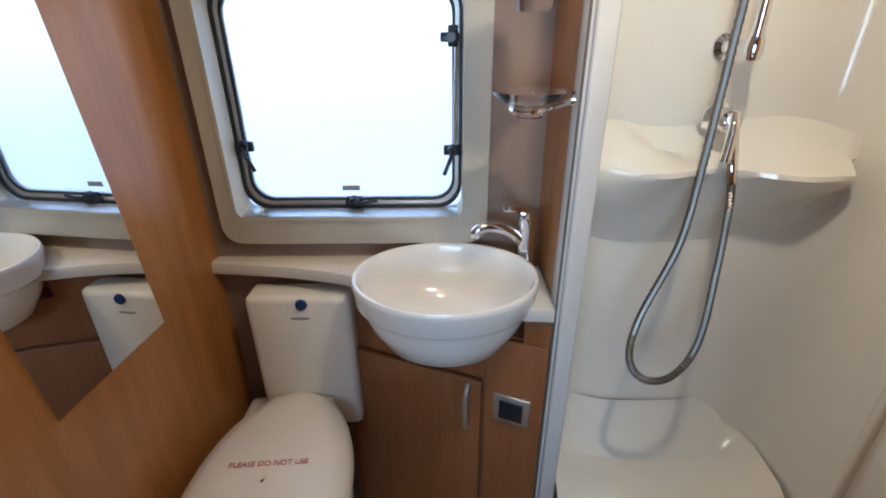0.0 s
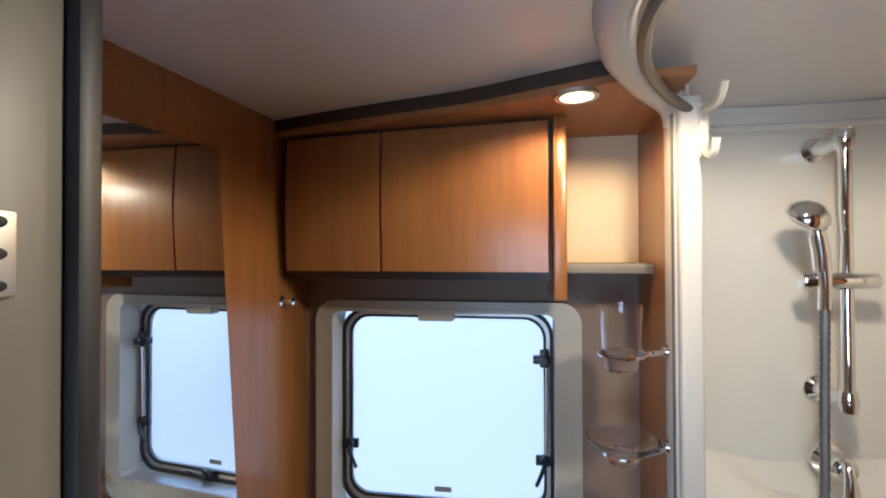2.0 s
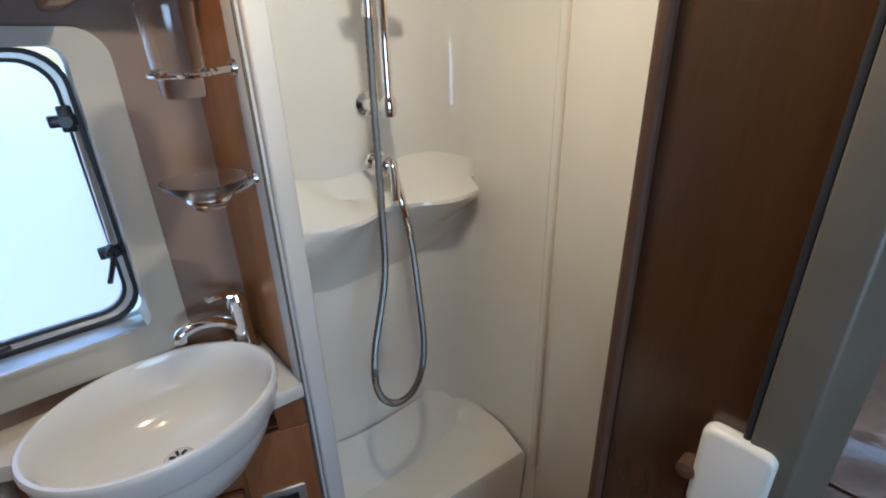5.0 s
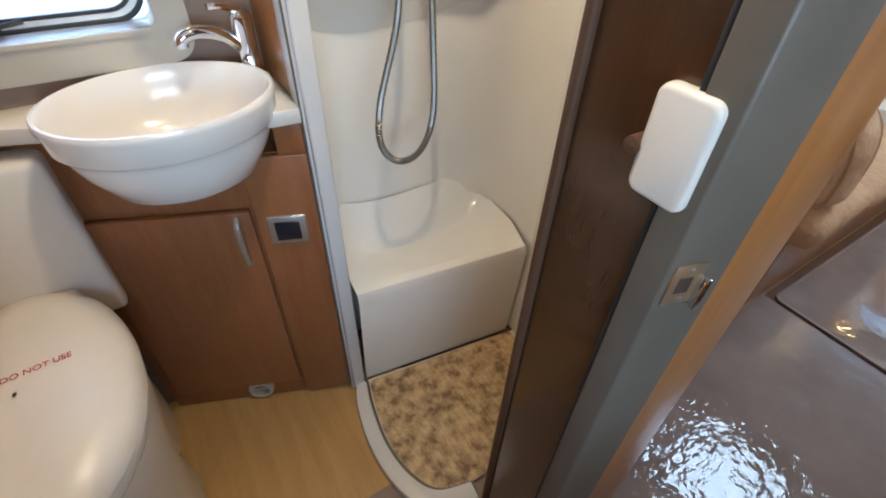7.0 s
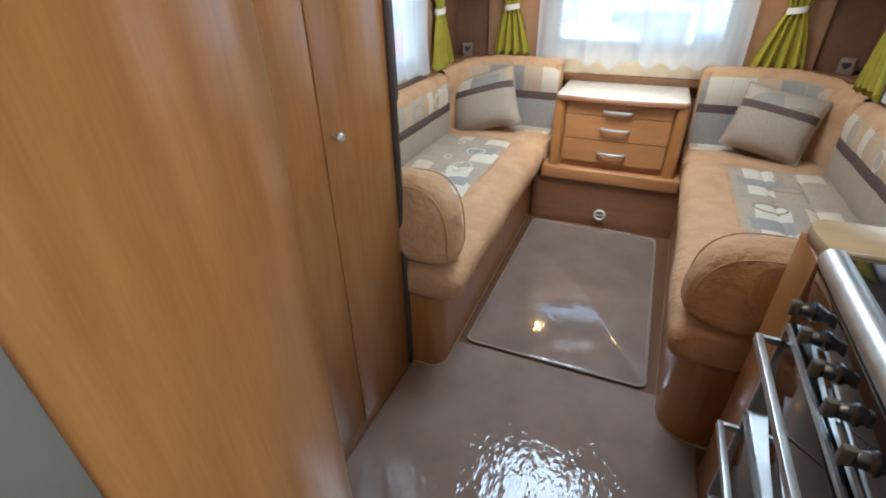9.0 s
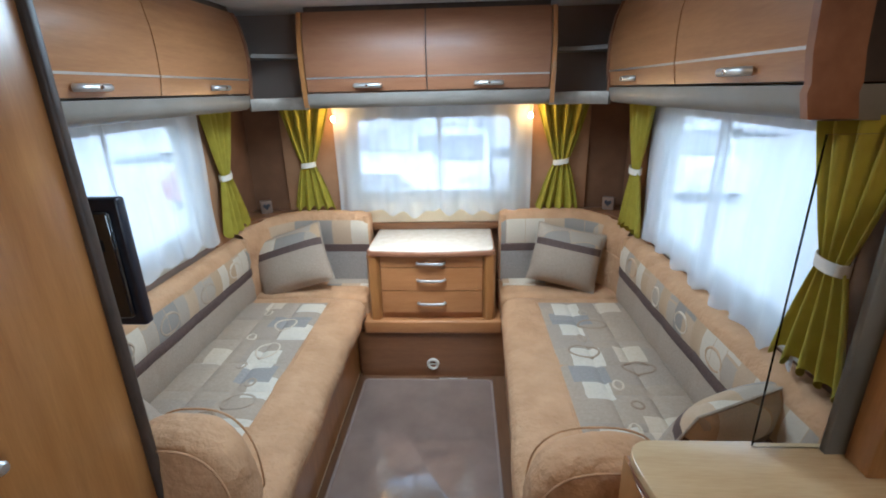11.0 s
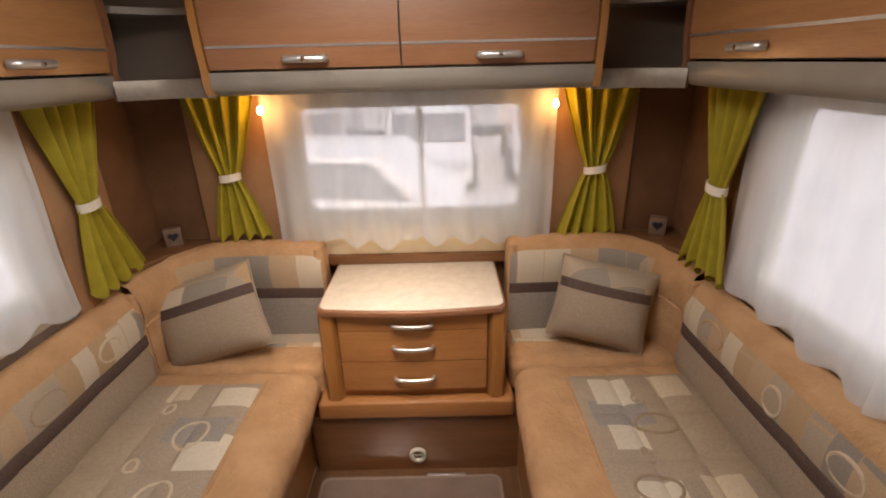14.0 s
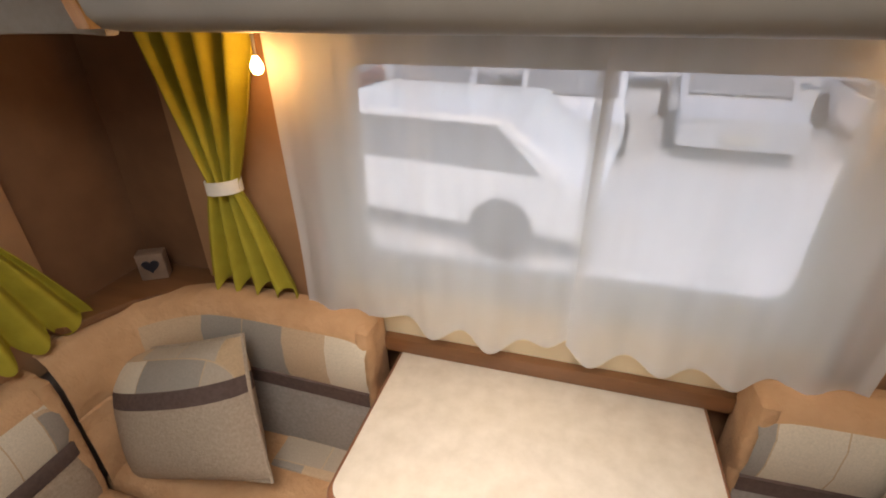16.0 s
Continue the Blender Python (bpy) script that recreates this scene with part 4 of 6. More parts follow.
def tumbler_and_dish():
    x, y = -0.912, 0.757
    a = thing("tumbler", (x, y, 1.45), "clear glass tumbler in a chrome wall ring", "glass")
    part("glass", revolve([(0.0, 0.0), (0.025, 0.0), (0.0275, 0.003), (0.029, 0.028), (0.033, 0.034), (0.0345, 0.112), (0.032, 0.112), (0.0305, 0.038), (0.026, 0.032), (0.0, 0.030)], (x, y, 1.452), 32), THIN_GLASS, a)
    r = part("ring", tube([(x + 0.036 * math.cos(k), y + 0.036 * math.sin(k), 1.480) for k in np.linspace(0, 2 * math.pi, 33)], 0.0038, 0, 8), CHROME, a)
    part("arm", tube([(x, y + 0.036, 1.481), (x - 0.005, 0.81, 1.483), (x - 0.012, 0.834, 1.485)], 0.006, 4, 8), CHROME, r)
    part("rosette", revolve([(0.0, -0.007), (0.011, -0.006), (0.013, 0.0)], (x - 0.012, 0.833, 1.485), 14, "y"), CHROME, r)
    d = thing("soap_dish", (x, y, 1.30), "clear glass soap dish in a chrome wall ring", "soap dish")
    part("dish", revolve([(0.0, 0.0), (0.020, 0.0), (0.0235, 0.003), (0.025, 0.017), (0.038, 0.023), (0.056, 0.036), (0.059, 0.043), (0.0565, 0.043), (0.038, 0.028), (0.022, 0.021), (0.0, 0.019)], (x, y, 1.297), 32), THIN_GLASS, d)
    r = part("ring", tube([(x + 0.0275 * math.cos(k), y + 0.0275 * math.sin(k), 1.312) for k in np.linspace(0, 2 * math.pi, 33)], 0.0038, 0, 8), CHROME, d)
    part("arm", tube([(x, y + 0.027, 1.312), (x - 0.005, 0.81, 1.318), (x - 0.012, 0.834, 1.325)], 0.006, 6, 8), CHROME, r)
    part("rosette", revolve([(0.0, -0.007), (0.011, -0.006), (0.013, 0.0)], (x - 0.012, 0.833, 1.325), 14, "y"), CHROME, r)


tumbler_and_dish()

tw = thing("towel_clip", (-0.255, 0.975, 1.08), "white plastic paper towel cover on the dark panel", "holder")
part("cover", prism(rounded(-0.286, -0.226, 1.078, 1.183, 0.012), 0.968, 0.986, 0.006, 3, axis="y"), PLASTIC, tw)
part("peg", revolve([(0.0, -0.02), (0.009, -0.018), (0.009, 0.0)], (-0.291, 0.985, 1.12), 12, "y"), EDGE_BROWN, tw, "wooden peg")

# ---- wardrobe ----
def wardrobe():
    t = thing("wardrobe", (-0.85, 1.93, 0.0), "tall honey wood wardrobe with two doors and a knob", "wardrobe")
    part("body", box((-XW, 1.43, 0.0), (-0.60, 2.19, ZC)), CHERRY_Z, t)
    part("plinth", box((-0.60, 1.436, 0.0), (-0.575, 2.19, 0.03)), CHERRY_Y, t)
    part("door", box((-0.60, 1.436, 0.032), (-0.57, 1.846, 1.97), 0.003), CHERRY_Z, t)
    d = part("door", box((-0.60, 1.851, 0.032), (-0.57, 2.185, 1.97), 0.003), CHERRY_Z, t)
    part("knob", revolve([(0.006, 0.0), (0.006, 0.012), (0.011, 0.018), (0.012, 0.024), (0.008, 0.03), (0.0, 0.031)], (-0.57, 1.888, 1.05), 16, "x"), SILVER, d, "small pale metal knob")
    part("edge_strip", box((-0.605, 2.186, 0.0), (-0.558, 2.212, ZC), 0.008, 3), DARK_EDGE, t, "dark rounded edge strip")


wardrobe()

# ---- lounge floor ----
single("carpet_runner", prism(rounded(-0.56, 0.50, -0.33, 2.385, 0.02), 0.001, 0.007), CARPET, "brown carpet runner under shiny wrinkled protective film", "carpet")
cm = thing("carpet_mat", (-0.03, 3.02, 0.0), "brown bound carpet mat under shiny protective film", "carpet")
part("mat_top", prism(rounded(-0.395, 0.325, 2.41, 3.63, 0.03), 0.002, 0.010, 0.002), MAT_CARPET, cm)
part("binding", ring_plate(rounded(-0.405, 0.335, 2.40, 3.64, 0.035), rounded(-0.393, 0.323, 2.412, 3.628, 0.03), 0.0025, 0.012, "z"), TAUPE, cm, "taupe bound edge")
part("edge_tag", box((0.03, 3.638, 0.006), (0.19, 3.650, 0.013), 0.001), SILVER, cm, "thin silver strip at the edge")


# ---- seats ----
def seat_base(side, name):
    s = side
    t = thing(name, (s * 0.75, 3.0, 0.0), "honey wood lounge seat base with a rounded end", "seat base", "lounge seat bases")
    x0, x1 = (0.435, 0.45) if s < 0 else (0.37, 0.41)
    r = 0.06 if s < 0 else 0.11
    pts = [(s * XW, 2.205), (s * (x0 + r), 2.205)]
    pts += [(s * (x0 + r - r * math.sin(a)), 2.205 + r - r * math.cos(a)) for a in np.linspace(0, math.pi / 2, 8)[1:]]
    pts += [(s * x1, 3.72), (s * XW, 3.72)]
    part("front_panel", prism(pts, 0.012, 0.345), CHERRY_Z, t)
    part("top_rail", prism(pts, 0.345, 0.375), EDGE, t, "red-brown rail under the cushion")
    part("floor_trim", prism(pts, 0.0, 0.012), CREAM, t, "pale sealing strip along the floor")


seat_base(-1, "bench")
seat_base(1, "bench")


def seat_cushion(side):
    s = side
    t = thing("bench_cushion", (s * 0.7, 3.0, 0.30), "tan suede bench cushion with a quilted patchwork panel", "cushion", "lounge cushions")
    xf = 0.355 if s < 0 else 0.318

    ends = [0.0, 0.002, 0.006, 0.013, 0.022, 0.034, 0.050]
    steps = ends + [0.05 + 1.445 * j / 44 for j in range(1, 44)] + [1.545 - e for e in reversed(ends)]
    last = len(steps) - 1

    def shape(u, v):
        # rounded section across the bench, drawn in over both ends
        along = steps[round(u * last)]
        y = 2.197 + along
        x_in = xf + (0.383 - xf) * along / 1.545
        prof = [(x_in + 0.13, 0.352), (x_in + 0.05, 0.350), (x_in + 0.018, 0.362), (x_in + 0.004, 0.388), (x_in, 0.42), (x_in + 0.007, 0.452), (x_in + 0.028, 0.477), (x_in + 0.065, 0.489), (x_in + 0.12, 0.494), (x_in + 0.22, 0.494), (1.05, 0.488), (1.06, 0.376)]
        k = min(11, round(v * 11))
        x, z = prof[k]
        e = max(0.0, 0.05 - min(along, 1.545 - along))
        inset = 0.05 - math.sqrt(max(0.0, 0.0025 - e * e))
        x += max(-inset, min(inset, 0.70 - x))
        z += max(-inset, min(0.0, 0.42 - z)) if z > 0.42 else min(0.02, 0.4 * inset)
        wob = 0.007 * noise.noise(Vector((x * 6, y * 6, z * 4 + s))) + 0.003 * noise.noise(Vector((x * 17, y * 12, z * 15 + s)))
        return (s * (x + wob * (2 <= k <= 6)), y, z + wob)
    b = surface(lambda u, v: shape(v, u * 12 / 11), 12, last, True)
    bmesh.ops.holes_fill(b, edges=[e for e in b.edges if e.is_boundary])
    part("cover", b, SUEDE, t, "tan suede cover")

    # quilted panel: puffed cells between stitched seams
    def quilt(u, v):
        y = 2.24 + 1.40 * u
        x = 0.575 + 0.445 * v
        puff = (abs(math.sin(u * 7 * math.pi)) * abs(math.sin(v * 3 * math.pi))) ** 0.4
        return (s * x, y, 0.4965 + 0.014 * puff)
    q = surface(quilt, 84, 30)
    q.faces.ensure_lookup_table()
    rng = random.Random(11 + s)
    cells = [[0] * 30 for _ in range(84)]

    def lay(i0, n, j0, m, k):
        for i in range(max(0, i0), min(84, i0 + n)):
            for j in range(max(0, j0), min(30, j0 + m)):
                cells[i][j] = k
    # broad tan, knit and grey fields first, pale squares along the border last
    i = 0
    while i < 84:
        n = rng.choice((11, 13, 16))
        cut = rng.choice((12, 15, 18))
        lay(i, n, 0, cut, rng.choice((1, 0, 4, 0)))
        lay(i, n, cut, 30 - cut, rng.choice((0, 0, 1, 4)))
        i += n
    for k in range(6):
        i0 = 4 + k * 14 + rng.randint(-2, 2)
        lay(i0, rng.choice((6, 8)), rng.choice((0, 0, 4)), rng.choice((7, 9)), 2)
        if k % 2 == 0:
            lay(i0 + 6, 7, rng.choice((2, 6)), rng.choice((10, 13)), 3)
        else:
            lay(i0 + 2, 7, rng.randint(14, 20), rng.choice((6, 8)), 5)
    for n, f in enumerate(q.faces):
        f.material_index = cells[min(83, n // 30)][n % 30]
    part("quilted_panel", q, [CLOTH_TAUPE, CLOTH_TAN, CLOTH_CREAM, CLOTH_GREY, TAUPE_KNIT, CLOTH_SAND], t, "patchwork panel quilted in squares")

    # stitched ring motifs on the panel
    for k in range(10):
        cx, cy = rng.uniform(0.62, 0.97), 2.34 + 1.22 * (k + 0.5) / 10
        rx, ry = rng.choice(((0.065, 0.045), (0.02, 0.022), (0.05, 0.062), (0.018, 0.026)))
        loop = []
        for j in range(25):
            a = 2 * math.pi * j / 24
            x, y = cx + rx * math.cos(a), cy + ry * math.sin(a)
            pu = (abs(math.sin((y - 2.24) / 1.40 * 7 * math.pi)) * abs(math.sin((x - 0.575) / 0.445 * 3 * math.pi))) ** 0.4
            loop.append((s * x, y, 0.4935 + 0.014 * pu))
        part("motif", tube(loop, 0.0065, 0, 6), rng.choice((CLOTH_SAND, CLOTH_TAUPE, CLOTH_BROWN)), t, "stitched ring motif")
    # piped seam along the front border and a crease across the bench
    part("piping", tube([(s * 0.566, 2.23 + 1.43 * j / 20, 0.4945) for j in range(21)], 0.004, 0, 6), SUEDE, t)


seat_cushion(-1)
seat_cushion(1)


def backrest(side):
    s = side
    t = thing("wall_cushion", (s * 1.05, 2.95, 0.47), "long padded backrest with tan top, patchwork band and brown ribbon", "backrest", "lounge backrests")
    y0, y1 = 2.24, 3.735

    def sec(prof, name, mat, label, seams, amp):
        n = len(prof) - 1

        def fn(u, v):
            y = y0 + (y1 - y0) * u
            x, z = prof[min(n, round(v * n))]
            dip = amp * (1 - abs(math.sin(u * seams * math.pi)) ** 0.25)
            e = min(u, 1 - u) * (y1 - y0)
            end = max(0.0, 0.035 - e) ** 2 * 14
            return (s * (x + dip + end), y, z)
        b = surface(fn, 72, n)
        part(name, b, mat, t, label)
    sec([(1.015, 0.46), (1.005, 0.50), (1.004, 0.56), (1.010, 0.635)], "lower_panel", TAUPE_KNIT, "taupe ribbed lower panel", 5, 0.012)
    sec([(1.009, 0.632), (1.006, 0.636), (1.006, 0.676), (1.009, 0.680)], "ribbon", STRIPE, "dark brown ribbon", 5, 0.008)
    sec([(1.010, 0.677), (1.004, 0.71), (1.006, 0.76), (1.018, 0.80)], "patchwork_band", PATCH_B, "patchwork upper band", 5, 0.012)
    sec([(1.018, 0.798), (1.026, 0.824), (1.045, 0.842), (1.08, 0.848), (1.115, 0.84), (1.125, 0.80)], "top_roll", SUEDE, "tan suede top roll", 2, 0.004)
    rng = random.Random(21 + s)
    for k in range(5):
        cy, cz = 2.42 + 0.27 * k + rng.uniform(-0.03, 0.03), rng.uniform(0.725, 0.75)
        ry, rz = rng.choice(((0.05, 0.036), (0.06, 0.04), (0.035, 0.042)))
        part("motif", tube([(s * 1.0095, cy + ry * math.cos(a), cz + rz * math.sin(a)) for a in np.linspace(0, 2 * math.pi, 21)], 0.006, 0, 6), rng.choice((CLOTH_SAND, CLOTH_TAUPE, CLOTH_TAN)), t, "stitched oval motif")
    part("core", box((min(s * 1.03, s * 1.125), y0 + 0.02, 0.46), (max(s * 1.03, s * 1.125), y1 - 0.02, 0.80)), SUEDE, t)
    for yy in (y1 - 0.018, y0 + 0.018):
        part("end_panel", cushion((min(s * 1.012, s * 1.124), yy - 0.02, 0.46), (max(s * 1.012, s * 1.124), yy + 0.02, 0.843), 0.9, 6), SUEDE, t, "tan suede end")


backrest(-1)
backrest(1)


def corner_seat(side):
    s = side
    t = thing("corner_cushion", (s * 0.75, 3.9, 0.30), "tan suede corner seat cushion beside the chest", "cushion", "corner seats")
    lo, hi = sorted((s * 0.375, s * 1.08))
    part("cover", cushion((lo, 3.74, 0.33), (hi, 4.06, 0.492), 0.55, 12, seed=s), SUEDE, t)
    p0, p1 = sorted((s * 0.40, s * 0.66))
    part("patchwork_panel", cushion((p0, 3.885, 0.476), (p1, 4.02, 0.500), 0.8, 6), PATCH_B, t, "patchwork panel")
    b = thing("corner_bench", (s * 0.75, 3.9, 0.0), "brown board base under the corner seat", "seat base", "corner seat bases")
    part("board", box((min(s * 0.39, s * XW), 3.725, 0.0), (max(s * 0.39, s * XW), YF - 0.01, 0.31)), KICK, b)
    # curved backrest: from the side wall round to the chest
    r = thing("curved_cushion", (s * 0.8, 4.0, 0.47), "curved padded corner backrest in tan, patchwork and grey", "backrest", "corner backrests")
    path = smooth_path([(1.035, 3.75, 0), (1.02, 3.82, 0), (0.975, 3.905, 0), (0.88, 3.965, 0), (0.76, 3.985, 0), (0.60, 3.985, 0), (0.395, 3.98, 0)], 40)

    def sec(name, mat, label, prof, i0, i1):
        n = len(prof) - 1
        m = i1 - i0

        def fn(u, v):
            i = i0 + round(u * m)
            p = path[i]
            d = (path[min(i + 1, 40)] - path[max(i - 1, 0)]).normalized()
            out = Vector((d.y, -d.x, 0))
            o, z = prof[min(n, round(v * n))]
            lift = 0.06 * min(1, i / 24)
            q = p + out * o
            end = max(0.0, (i - 37) / 3)
            return (s * (q.x), q.y, z + lift * (z - 0.47) / 0.4 - 0.02 * end * end * (z > 0.8))
        part(name, surface(fn, m, n), mat, r, label)
    low = [(0.0, 0.46), (-0.008, 0.50), (-0.008, 0.60), (0.0, 0.652)]
    mid = [(0.0, 0.65), (-0.004, 0.654), (-0.004, 0.688), (0.0, 0.692)]
    up = [(0.0, 0.690), (-0.010, 0.73), (-0.008, 0.79), (0.006, 0.82)]
    top = [(0.006, 0.818), (0.022, 0.848), (0.05, 0.862), (0.085, 0.858), (0.105, 0.83), (0.11, 0.78)]
    sec("lower_panel", SUEDE, "tan suede side", low, 0, 18)
    sec("lower_panel", GREY_FAB, "grey ribbed lower panel", low, 18, 40)
    sec("ribbon", SUEDE, "", mid, 0, 18)
    sec("ribbon", STRIPE, "dark brown ribbon", mid, 18, 40)
    sec("upper_band", SUEDE, "tan suede side", up, 0, 14)
    sec("upper_band", PATCH_B, "patchwork upper band", up, 14, 40)
    sec("top_roll", SUEDE, "tan suede top roll", top, 0, 40)
    e0, e1 = sorted((s * 0.385, s * 0.43))
    part("end_panel", cushion((e0, 3.982, 0.46), (e1, 4.095, 0.90), 0.9, 6), SUEDE, r)


corner_seat(-1)
corner_seat(1)


def bolster(side):
    s = side
    t = thing("arm_bolster", (s * 0.55, 2.26, 0.47), "domed tan suede arm bolster with gathered corners at the bench end", "cushion", "arm bolsters")
    x0, x1, ztop = (0.385, 0.72, 0.812) if s < 0 else (0.335, 0.73, 0.762)
    mx, hx = s * (x0 + x1) / 2, (x1 - x0) / 2
    z0, hy, yc = 0.552, 0.098, 2.284

    def rim(a):
        c, d = math.cos(a), math.sin(a)
        n = 2.7 if d > 0 else 3.2
        r = (abs(c) ** n + abs(d) ** n) ** (-1 / n)
        return c * r, d * r

    def pad(u, v):
        # domed pad with a flat underside, gathered towards its seams
        a, e = 2 * math.pi * u, math.pi * (v - 0.5)
        c, d = rim(a)
        w, h = math.cos(e), math.sin(e)
        fat = (abs(w) ** 3.2 + abs(h) ** 3.2) ** (-1 / 3.2)
        hz = ztop - z0 if d > 0 else 0.058
        p = Vector((hx * c * w * fat, hy * h * fat, hz * d * w * fat))
        gather = math.exp(-((abs(h * fat) - 0.8) / 0.25) ** 2)
        fold = 0.008 * noise.noise(Vector((p.x * 10 + s, p.y * 12, p.z * 10))) + 0.0014 * gather * math.sin(a * 23 + 4 * noise.noise(Vector((c * 3, d * 3, s))))
        p *= 1 + fold / max(0.06, p.length)
        return (mx + p.x, yc + p.y, z0 + p.z)
    part("pad", surface(pad, 96, 32, True), SUEDE, t)
    for yy in (yc - 0.079, yc + 0.079):
        pts = []
        for a in np.linspace(0, 2 * math.pi, 49):
            c, d = rim(a)
            pts.append((mx + hx * 0.925 * c, yy, z0 + (ztop - z0 if d > 0 else 0.058) * 0.925 * d))
        part("seam", tube(pts, 0.003, 0, 6), SUEDE, t)


bolster(-1)
bolster(1)


def pillow(name, where, size, turn, label, tilt=-18, roll=0):
    """A scatter pillow with a patchwork top, a dark ribbon and a ribbed lower half."""
    t = thing(name, where, label, "pillow", "scatter pillows")
    w, h, d = size
    m = Matrix.Translation(where) @ Matrix.Rotation(radians(turn), 4, "Z") @ Matrix.Rotation(radians(roll), 4, "Y") @ Matrix.Rotation(radians(tilt), 4, "X")

    def piece(v0, v1, face, rows):
        def fn(u, v):
            a, c = 2 * u - 1, v0 + (v1 - v0) * v
            c2 = 2 * c - 1
            th = d / 2 * ((1 - abs(a) ** 2.6) * (1 - abs(c2) ** 2.6)) ** 0.55
            pinch = 1 - 0.05 * (1 - abs(c2) ** 2)
            pinch2 = 1 - 0.05 * (1 - abs(a) ** 2)
            return m @ Vector((a * w / 2 * pinch, face * th, (c2 * h / 2) * pinch2 + h / 2))
        return surface(fn, 24, rows)
    for nm, v0, v1, mat, rows in (("lower_half", 0, 0.62, TAUPE_KNIT, 14), ("ribbon", 0.62, 0.74, STRIPE, 4), ("patchwork_top", 0.74, 1, PATCH_B, 8)):
        b = piece(v0, v1, -1, rows)
        b = merge(b, piece(v0, v1, 1, rows))
        part(nm, b, mat, t)
    edge = []
    for k in range(81):
        q = k / 80 * 4
        i, f = int(min(q, 3.999)), q - int(min(q, 3.999))
        a, c = ((-1 + 2 * f, -1), (1, -1 + 2 * f), (1 - 2 * f, 1), (-1, 1 - 2 * f))[i]
        edge.append(m @ Vector((a * w / 2 * (1 - 0.05 * (1 - c * c)), 0, c * h / 2 * (1 - 0.05 * (1 - a * a)) + h / 2)))
    part("piping", tube(edge, 0.005, 0, 6), TAUPE_KNIT, t)


pillow("scatter_pillow", (-0.79, 3.795, 0.507), (0.45, 0.35, 0.17), 2, "taupe scatter pillow with brown ribbon and patchwork top", -22, -17)
pillow("scatter_pillow", (0.72, 3.82, 0.52), (0.38, 0.335, 0.17), -15, "taupe scatter pillow with brown ribbon and patchwork top", -22, 9)
pillow("scatter_pillow", (-0.88, 2.58, 0.50), (0.40, 0.34, 0.15), 150, "pale patchwork scatter pillow lying against the bench end", -28)
pillow("scatter_pillow", (0.87, 2.52, 0.50), (0.40, 0.36, 0.15), 205, "pale patchwork scatter pillow leaning at the bench end", -24)


# ---- chest of drawers ----
def chest():
    t = thing("chest_of_drawers", (0, 3.88, 0.37), "honey wood chest of three drawers with rounded posts", "chest of drawers")
    part("carcass", box((-0.345, 3.715, 0.37), (0.338, 4.09, 0.755)), CHERRY_X, t)
    for s in (-1, 1):
        cx = -0.004 + s * 0.318
        pts = [(cx - 0.035, 3.73), (cx - 0.033, 3.70), (cx - 0.02, 3.684), (cx + 0.0, 3.68), (cx + 0.02, 3.684), (cx + 0.033, 3.70), (cx + 0.035, 3.73)]
        part("corner_post", prism(pts, 0.37, 0.755), CHERRY_Z, t)
    for z0, z1, hz in ((0.415, 0.545, 0.475), (0.549, 0.682, 0.614), (0.686, 0.748, 0.712)):
        def front(u, v, z0=z0, z1=z1):
            return (-0.280 + 0.553 * u, 3.692 - 0.006 * math.sin(math.pi * u), z0 + (z1 - z0) * v)
        d = part("drawer", surface(front, 16, 2, thick=-0.016), CHERRY_X, t)
        part("handle", tube([(-0.078, 3.69, hz), (-0.070, 3.668, hz), (-0.004, 3.660, hz), (0.062, 3.668, hz), (0.070, 3.69, hz)], 0.0075, 18, 8), SILVER, d, "brushed silver bow handle")
    top = [(-0.352, 4.09), (-0.352, 3.73)]
    top += [(-0.352 + 0.04 - 0.04 * math.cos(a), 3.71 - 0.04 * math.sin(a) + 0.0) for a in np.linspace(0, math.pi / 2, 7)]
    top += [(-0.004 + 0.6 * f, 3.67 - 0.022 * math.cos(f * math.pi)) for f in np.linspace(-0.48, 0.48, 9)]
    top += [(0.344 - 0.04 + 0.04 * math.sin(a), 3.71 - 0.04 * math.cos(a)) for a in np.linspace(0, math.pi / 2, 7)]
    top += [(0.344, 3.73), (0.344, 4.09)]
    part("edge", prism(top, 0.755, 0.784, 0.008, 3), EDGE, t, "rounded red-brown edge")
    small = [(-0.004 + (x + 0.004) * 0.972, 3.88 + (y - 3.88) * 0.965) for x, y in top]
    part("top", prism(small, 0.784, 0.788, 0.001), BEIGETOP, t, "cream speckled laminate top")
    b = thing("chest_plinth", (0, 3.7, 0.0), "honey wood step under the chest with a brown kickboard", "plinth")
    part("ledge", box((-0.392, 3.665, 0.29), (0.384, 4.1, 0.37), 0.012, 3), CHERRY_X, b)
    part("kickboard", box((-0.43, 3.685, 0.0), (0.43, 3.715, 0.29)), KICK, b, "red-brown kickboard")
    v = thing("air_outlet", (-0.008, 3.685, 0.1), "round beige heating outlet in the kickboard", "vent")
    part("ring", revolve([(0.022, 0.0), (0.036, 0.0), (0.035, -0.012), (0.031, -0.016), (0.024, -0.014), (0.022, 0.0)], (-0.008, 3.685, 0.085), 24, "y"), PALE, v)
    part("flap", box((-0.03, 3.676, 0.081), (0.014, 3.681, 0.088)), PALE, v)


chest()
single("trim_sill", box((-0.40, 4.07, 0.788), (0.40, YF, 0.83), 0.004), KICK, "brown board behind the chest", "trim", "structure")
single("trim_sill_panel", box((-0.52, 4.09, 0.83), (0.52, YF, 0.95), 0.004), CREAM, "cream panel under the front window", "trim", "structure")


